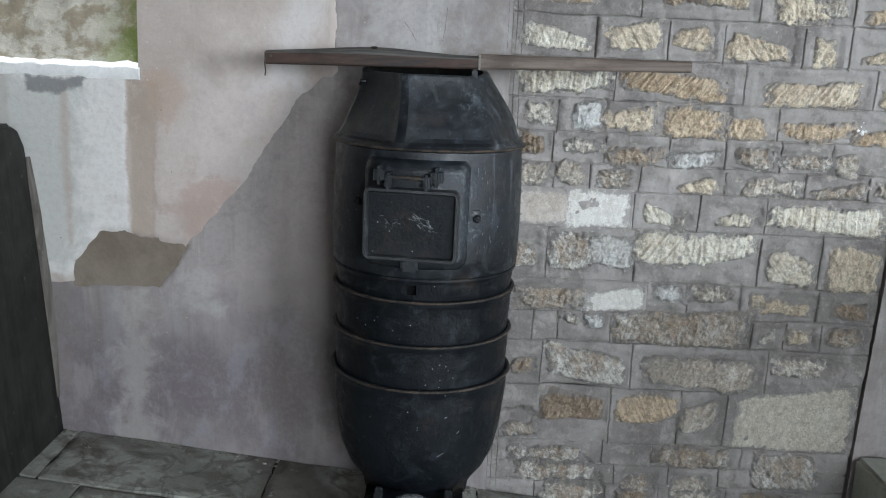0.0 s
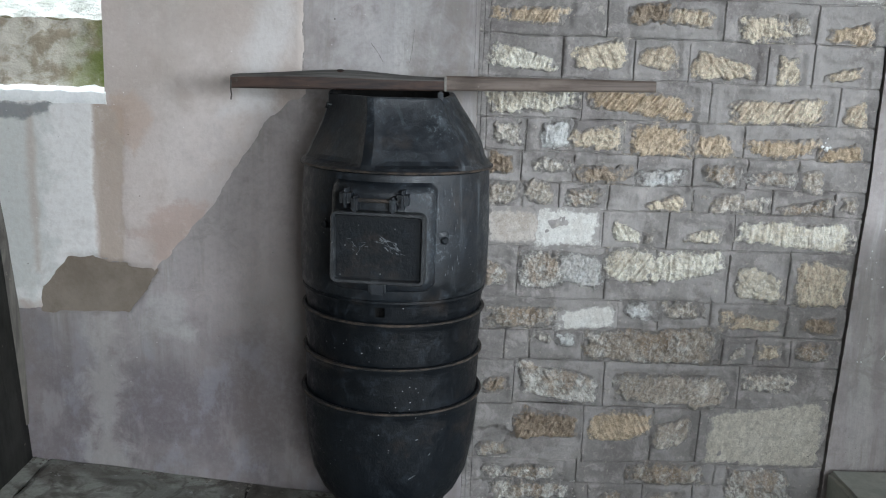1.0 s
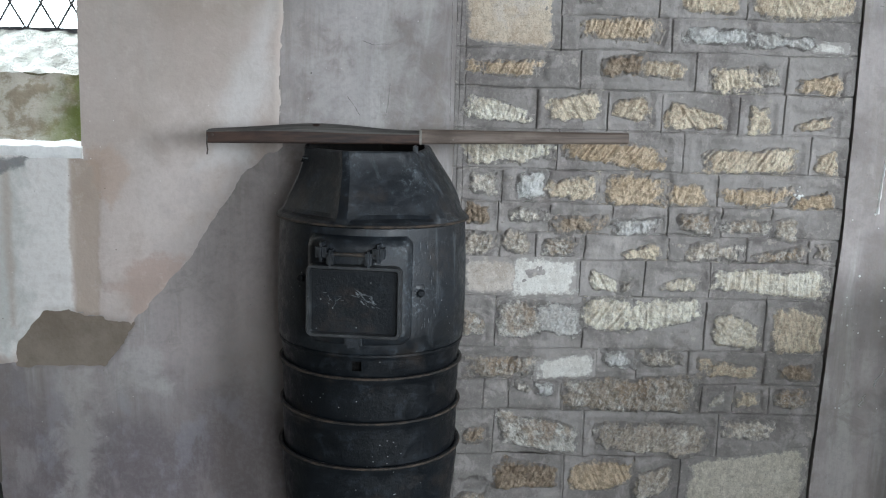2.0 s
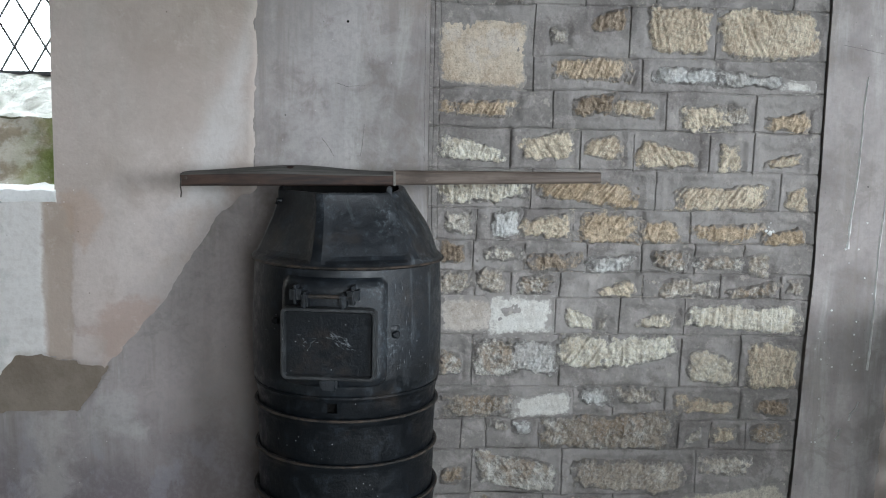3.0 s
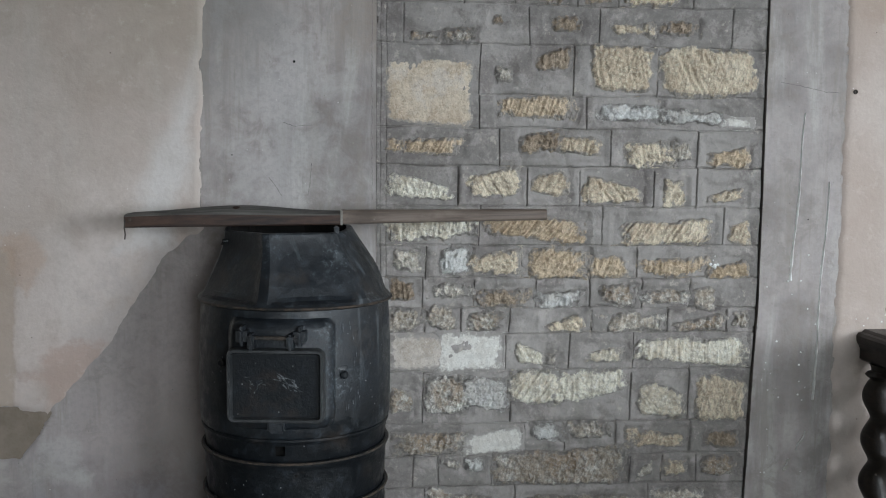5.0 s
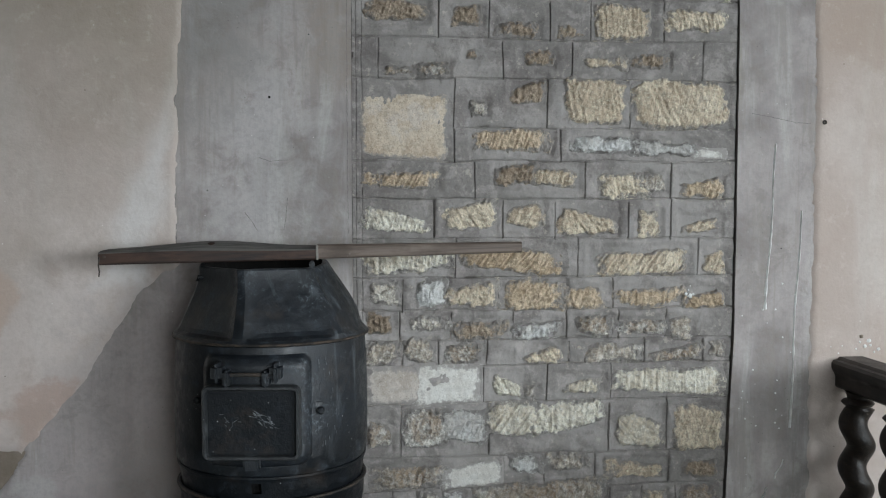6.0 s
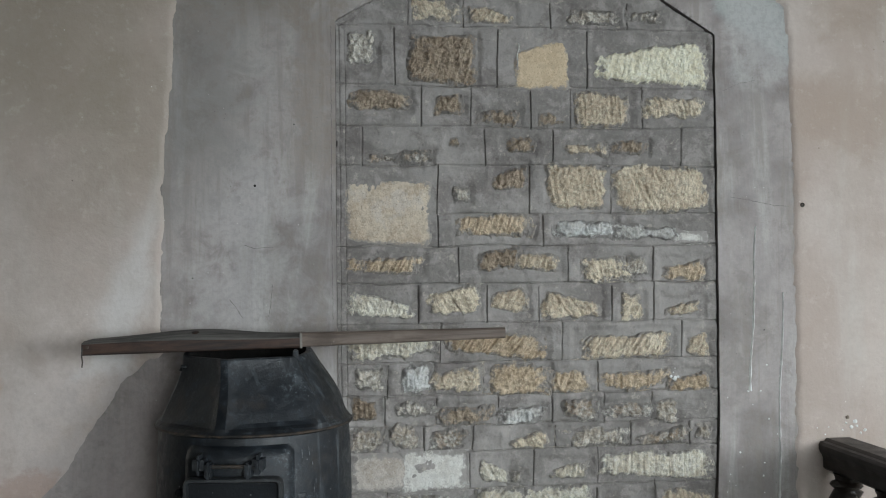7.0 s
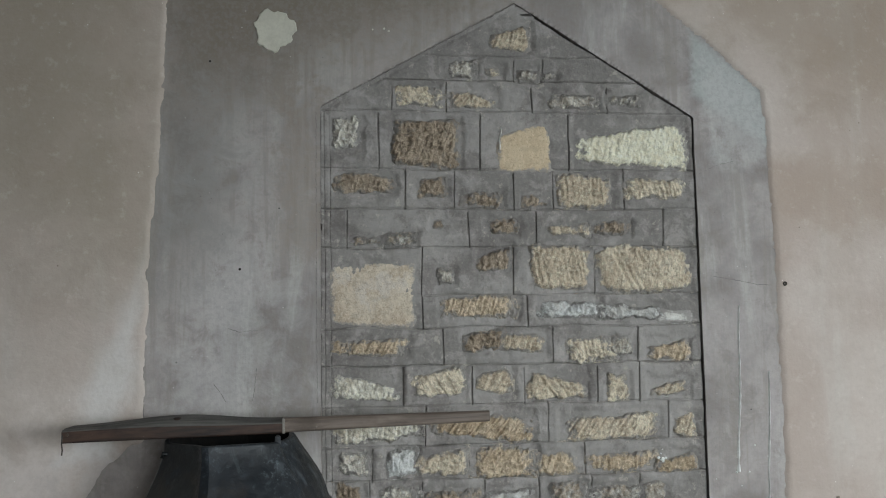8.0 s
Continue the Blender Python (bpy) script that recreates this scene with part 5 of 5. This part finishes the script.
part("door_surround", curved_plate(-0.128, 0.136, 0.782, 1.042, -0.004, 0.017, 0.024, 48, 48, 0.034), DUSTY_LIT, stove, "cast surround of the feed door", smooth=50)
M = pose(0.2405 * math.sin(TURN), -0.2405 * math.cos(TURN), 0.010, 0, 0, math.degrees(TURN))
door = part("door", block(-0.106, 0.106, -0.026, 0.04, 0.804, 0.964, 0.006), IRON, stove, "flat iron feed door with raised rim", smooth=40)
door.matrix_basis = M
bm = bmesh.new()
rows = []
for cx, cz, start in ((0.094, 0.952, 0), (-0.094, 0.952, 90), (-0.094, 0.816, 180), (0.094, 0.816, 270)):
    for k in range(7):
        a = radians(start + 15 * k)
        rows.append([bm.verts.new((cx + r * math.cos(a), y, cz + r * math.sin(a))) for r, y in ((0.017, -0.016), (0.017, -0.034), (0.0145, -0.040), (0.0085, -0.040), (0.0055, -0.034), (0.005, -0.020))])
for a, b in zip(rows, rows[1:] + rows[:1]):
    for k in range(5):
        bm.faces.new((a[k], a[k + 1], b[k + 1], b[k]))
part("rim", bm, WORN, door, "rounded raised rim of the feed door", smooth=50)
bm = block(-0.022, 0.020, -0.030, 0.0, 0.772, 0.812, 0.006)
part("latch", bm, DUSTY_LIT, door, "blunt iron latch tongue", smooth=40)
part("hinge_pin", rod([(-0.062, -0.034, 0.994), (0.060, -0.034, 0.994)], 0.0045), RUST, door, "worn hinge pin")
for x in (-0.054, 0.034):
    bm = block(x - 0.008, x + 0.008, -0.046, 0.0, 0.966, 1.004, 0.005)
    part("hinge_knuckle", bm, DUSTY_LIT, door, smooth=40)
for x in (-0.075, 0.057):
    bm = block(x - 0.014, x + 0.012, -0.048, 0.03, 0.976, 1.020, 0.010)
    part("hinge_lug", bm, DUSTY_LIT, stove, smooth=40).matrix_basis = M
bm = lathe([(0.0001, 0.0), (0.0075, 0.0), (0.0095, 0.003), (0.0095, 0.011), (0.006, 0.014), (0.0001, 0.014)], 20)
knob = part("knob", bm, IRON, stove, smooth=40)
A = 0.155 / 0.2405 + TURN
knob.matrix_basis = pose(0.236 * math.sin(A), -0.236 * math.cos(A), 0.905, 90, 0, math.degrees(A))
part("boss", curved_plate(0.138, 0.172, 0.898, 0.930, -0.004, 0.0025, 0.014, 8, 8), DUSTY_LIT, stove, smooth=50)
knob = new("knob", knob.data)
knob.parent = stove
A = -0.148 / 0.2405 + TURN
knob.matrix_basis = pose(0.236 * math.sin(A), -0.236 * math.cos(A), 0.93, 90, 0, math.degrees(A))
# ash box under the bowl
part("base_plate", block(-0.128, 0.128, -0.15, 0.14, 0.125, 0.15, 0.006), IRON, stove, "flat plate under the bowl", smooth=40)
part("ash_box", block(-0.10, 0.10, -0.262, 0.12, 0.0, 0.172, 0.006), IRON, stove, "low iron ash box", smooth=40)
ash = part("ash_door", block(-0.082, 0.082, -0.278, -0.258, 0.02, 0.165, 0.005), IRON, stove, "ash door", smooth=40)
for x in (-0.1, 0.078):
    part("strap", block(x, x + 0.022, -0.270, -0.165, 0.170, 0.186, 0.003), ASH, stove, "raised side runner of the ash box", smooth=40)
part("front_bar", block(-0.078, 0.078, -0.270, -0.258, 0.168, 0.180, 0.003), ASH, stove, smooth=40)
part("handle", rod([(-0.042, -0.235, 0.172), (-0.034, -0.236, 0.190), (-0.015, -0.237, 0.199), (0.012, -0.237, 0.199), (0.03, -0.236, 0.190), (0.038, -0.235, 0.172)], 0.009), ASH, ash, "curved lifting handle", smooth=50)

# ---- wooden paddle laid across the stove ----
paddle = thing("wooden_paddle", "weathered wooden board with a long handle lying across the stove top", "board", pose(-0.110, 2.335, 1.2445, 0, -1.1, 0))
bm = bmesh.new()
rows = []
for k in range(29):
    t = k / 28
    x = -0.412 + 0.530 * t
    hump = 0.006 + 0.011 * math.exp(-((t - 0.52) / 0.28) ** 2)
    deep = 0.085 + 0.05 * math.exp(-((t - 0.5) / 0.3) ** 2)
    top = 0.027 + 0.003 * math.sin(5 * t)
    rows.append([bm.verts.new(v) for v in ((x, -0.02, 0.0), (x, -0.022, 0.003), (x, -0.022, top), (x, -0.019, top + 0.003), (x, 0.006, top + hump), (x, deep, top + hump), (x, deep, 0.0))])
for a, b in zip(rows, rows[1:]):
    for k in range(7):
        bm.faces.new((a[k], a[(k + 1) % 7], b[(k + 1) % 7], b[k]))
bm.faces.new(rows[0])
bm.faces.new(rows[-1][::-1])
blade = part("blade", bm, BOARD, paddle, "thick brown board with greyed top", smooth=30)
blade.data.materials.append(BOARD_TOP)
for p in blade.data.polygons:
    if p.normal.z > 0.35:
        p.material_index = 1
bm = bmesh.new()
rows = []
for k in range(25):
    t = k / 24
    x = 0.116 + 0.520 * t
    w, h = 0.017 - 0.003 * t, 0.0185 - 0.0045 * t
    cz = 0.0185 - 0.001 * t
    rows.append([bm.verts.new((x, -0.003 + w * math.copysign(abs(math.cos(a)) ** 0.6, math.cos(a)), cz + h * math.copysign(abs(math.sin(a)) ** 0.6, math.sin(a)))) for a in (2 * math.pi * s / 16 for s in range(16))])
for a, b in zip(rows, rows[1:]):
    for s in range(16):
        bm.faces.new((a[s], a[(s + 1) % 16], b[(s + 1) % 16], b[s]))
bm.faces.new(rows[0][::-1])
bm.faces.new(rows[-1])
part("handle", bm, POLE, paddle, "slim rounded handle", smooth=50)
part("joint_strap", block(0.113, 0.119, -0.0245, 0.05, -0.001, 0.036, 0.001), LEAD2, paddle, "thin pale metal strap")
part("wire", rod([(-0.409, -0.023, 0.02), (-0.4105, -0.026, 0.0), (-0.409, -0.025, -0.016), (-0.411, -0.024, -0.028)], 0.0018, 8), RUST, paddle, "bent bit of dark wire")
part("nail", lathe([(0.0001, 0.0), (0.004, 0.0), (0.004, 0.002), (0.0001, 0.003)], 10), RUST, paddle).matrix_basis = pose(-0.398, -0.0215, 0.02, 90)
part("knot", lathe([(0.012, -0.004), (0.010, 0.004), (0.005, 0.006), (0.0001, 0.006)], 14), BOARD, paddle, smooth=60).matrix_basis = pose(-0.145, 0.01, 0.043)


def scratch(parent, base, x, z, size, angle, wide, lift):
    """A pale scrape in the blacking, lying on the iron; base(x, z, lift) is the surface."""
    bm = bmesh.new()
    rows = []
    for k in range(9):
        t = k / 8
        w = wide * math.sin(math.pi * (0.08 + 0.84 * t)) ** 0.7
        px, pz = x + size * (t - 0.5) * math.cos(angle), z + size * (t - 0.5) * math.sin(angle)
        rows.append([bm.verts.new(base(px - w * math.sin(angle) * s, pz + w * math.cos(angle) * s, lift)) for s in (-1, 1)])
    for a, b in zip(rows, rows[1:]):
        bm.faces.new((a[0], a[1], b[1], b[0]))
    part("scrape", bm, CHALK, parent, "pale scrape in the black finish")


def bowl_face(x, z, lift):
    r = float(np.interp(z, [0.18, 0.212, 0.262, 0.32, 0.39, 0.44], [0.156, 0.180, 0.204, 0.218, 0.226, 0.230])) + lift
    return (r * math.sin(x / r), -r * math.cos(x / r), z)


def door_face(x, z, lift):
    return (x, -0.026 - lift, z)


CHALK = plain_material("chalky_scrape", (0.20, 0.215, 0.23), (0.035, 0.04, 0.046), 150, 0.8)
rub = random.Random(5)
for k in range(26):
    t = rub.gauss(0, 1)
    scratch(door, door_face, 0.022 + 0.017 * t, 0.893 - 0.010 * t + rub.gauss(0, 0.007), rub.uniform(0.006, 0.026), -0.6 + rub.gauss(0, 0.25), rub.uniform(0.0004, 0.0013), 0.0006)
for k in range(10):
    scratch(door, door_face, -0.045 + rub.gauss(0, 0.014), 0.885 + rub.gauss(0, 0.007), rub.uniform(0.005, 0.016), 0.2 + rub.gauss(0, 0.6), rub.uniform(0.0003, 0.0007), 0.0006)
for x, z, size, angle, wide in ((0.022, 0.262, 0.045, 0.6, 0.0016), (0.065, 0.30, 0.022, 0.55, 0.0018), (0.085, 0.262, 0.010, 0.9, 0.0016), (0.075, 0.405, 0.008, 0.3, 0.0016), (0.11, 0.36, 0.010, 0.8, 0.0016), (0.045, 0.255, 0.006, 0.2, 0.0014)):
    scratch(stove, bowl_face, x, z, size, angle, wide, 0.0012)


def drum_face(x, z, lift):
    r = 0.2405 + lift
    return (r * math.sin(x / r), -r * math.cos(x / r), z)


rng = random.Random(11)
for k in range(16):
    scratch(stove, drum_face, 0.155 + rng.uniform(-0.03, 0.05), rng.uniform(0.82, 1.02), rng.uniform(0.004, 0.022), radians(90 + rng.uniform(-12, 12)), rng.uniform(0.0006, 0.0013), 0.0012)
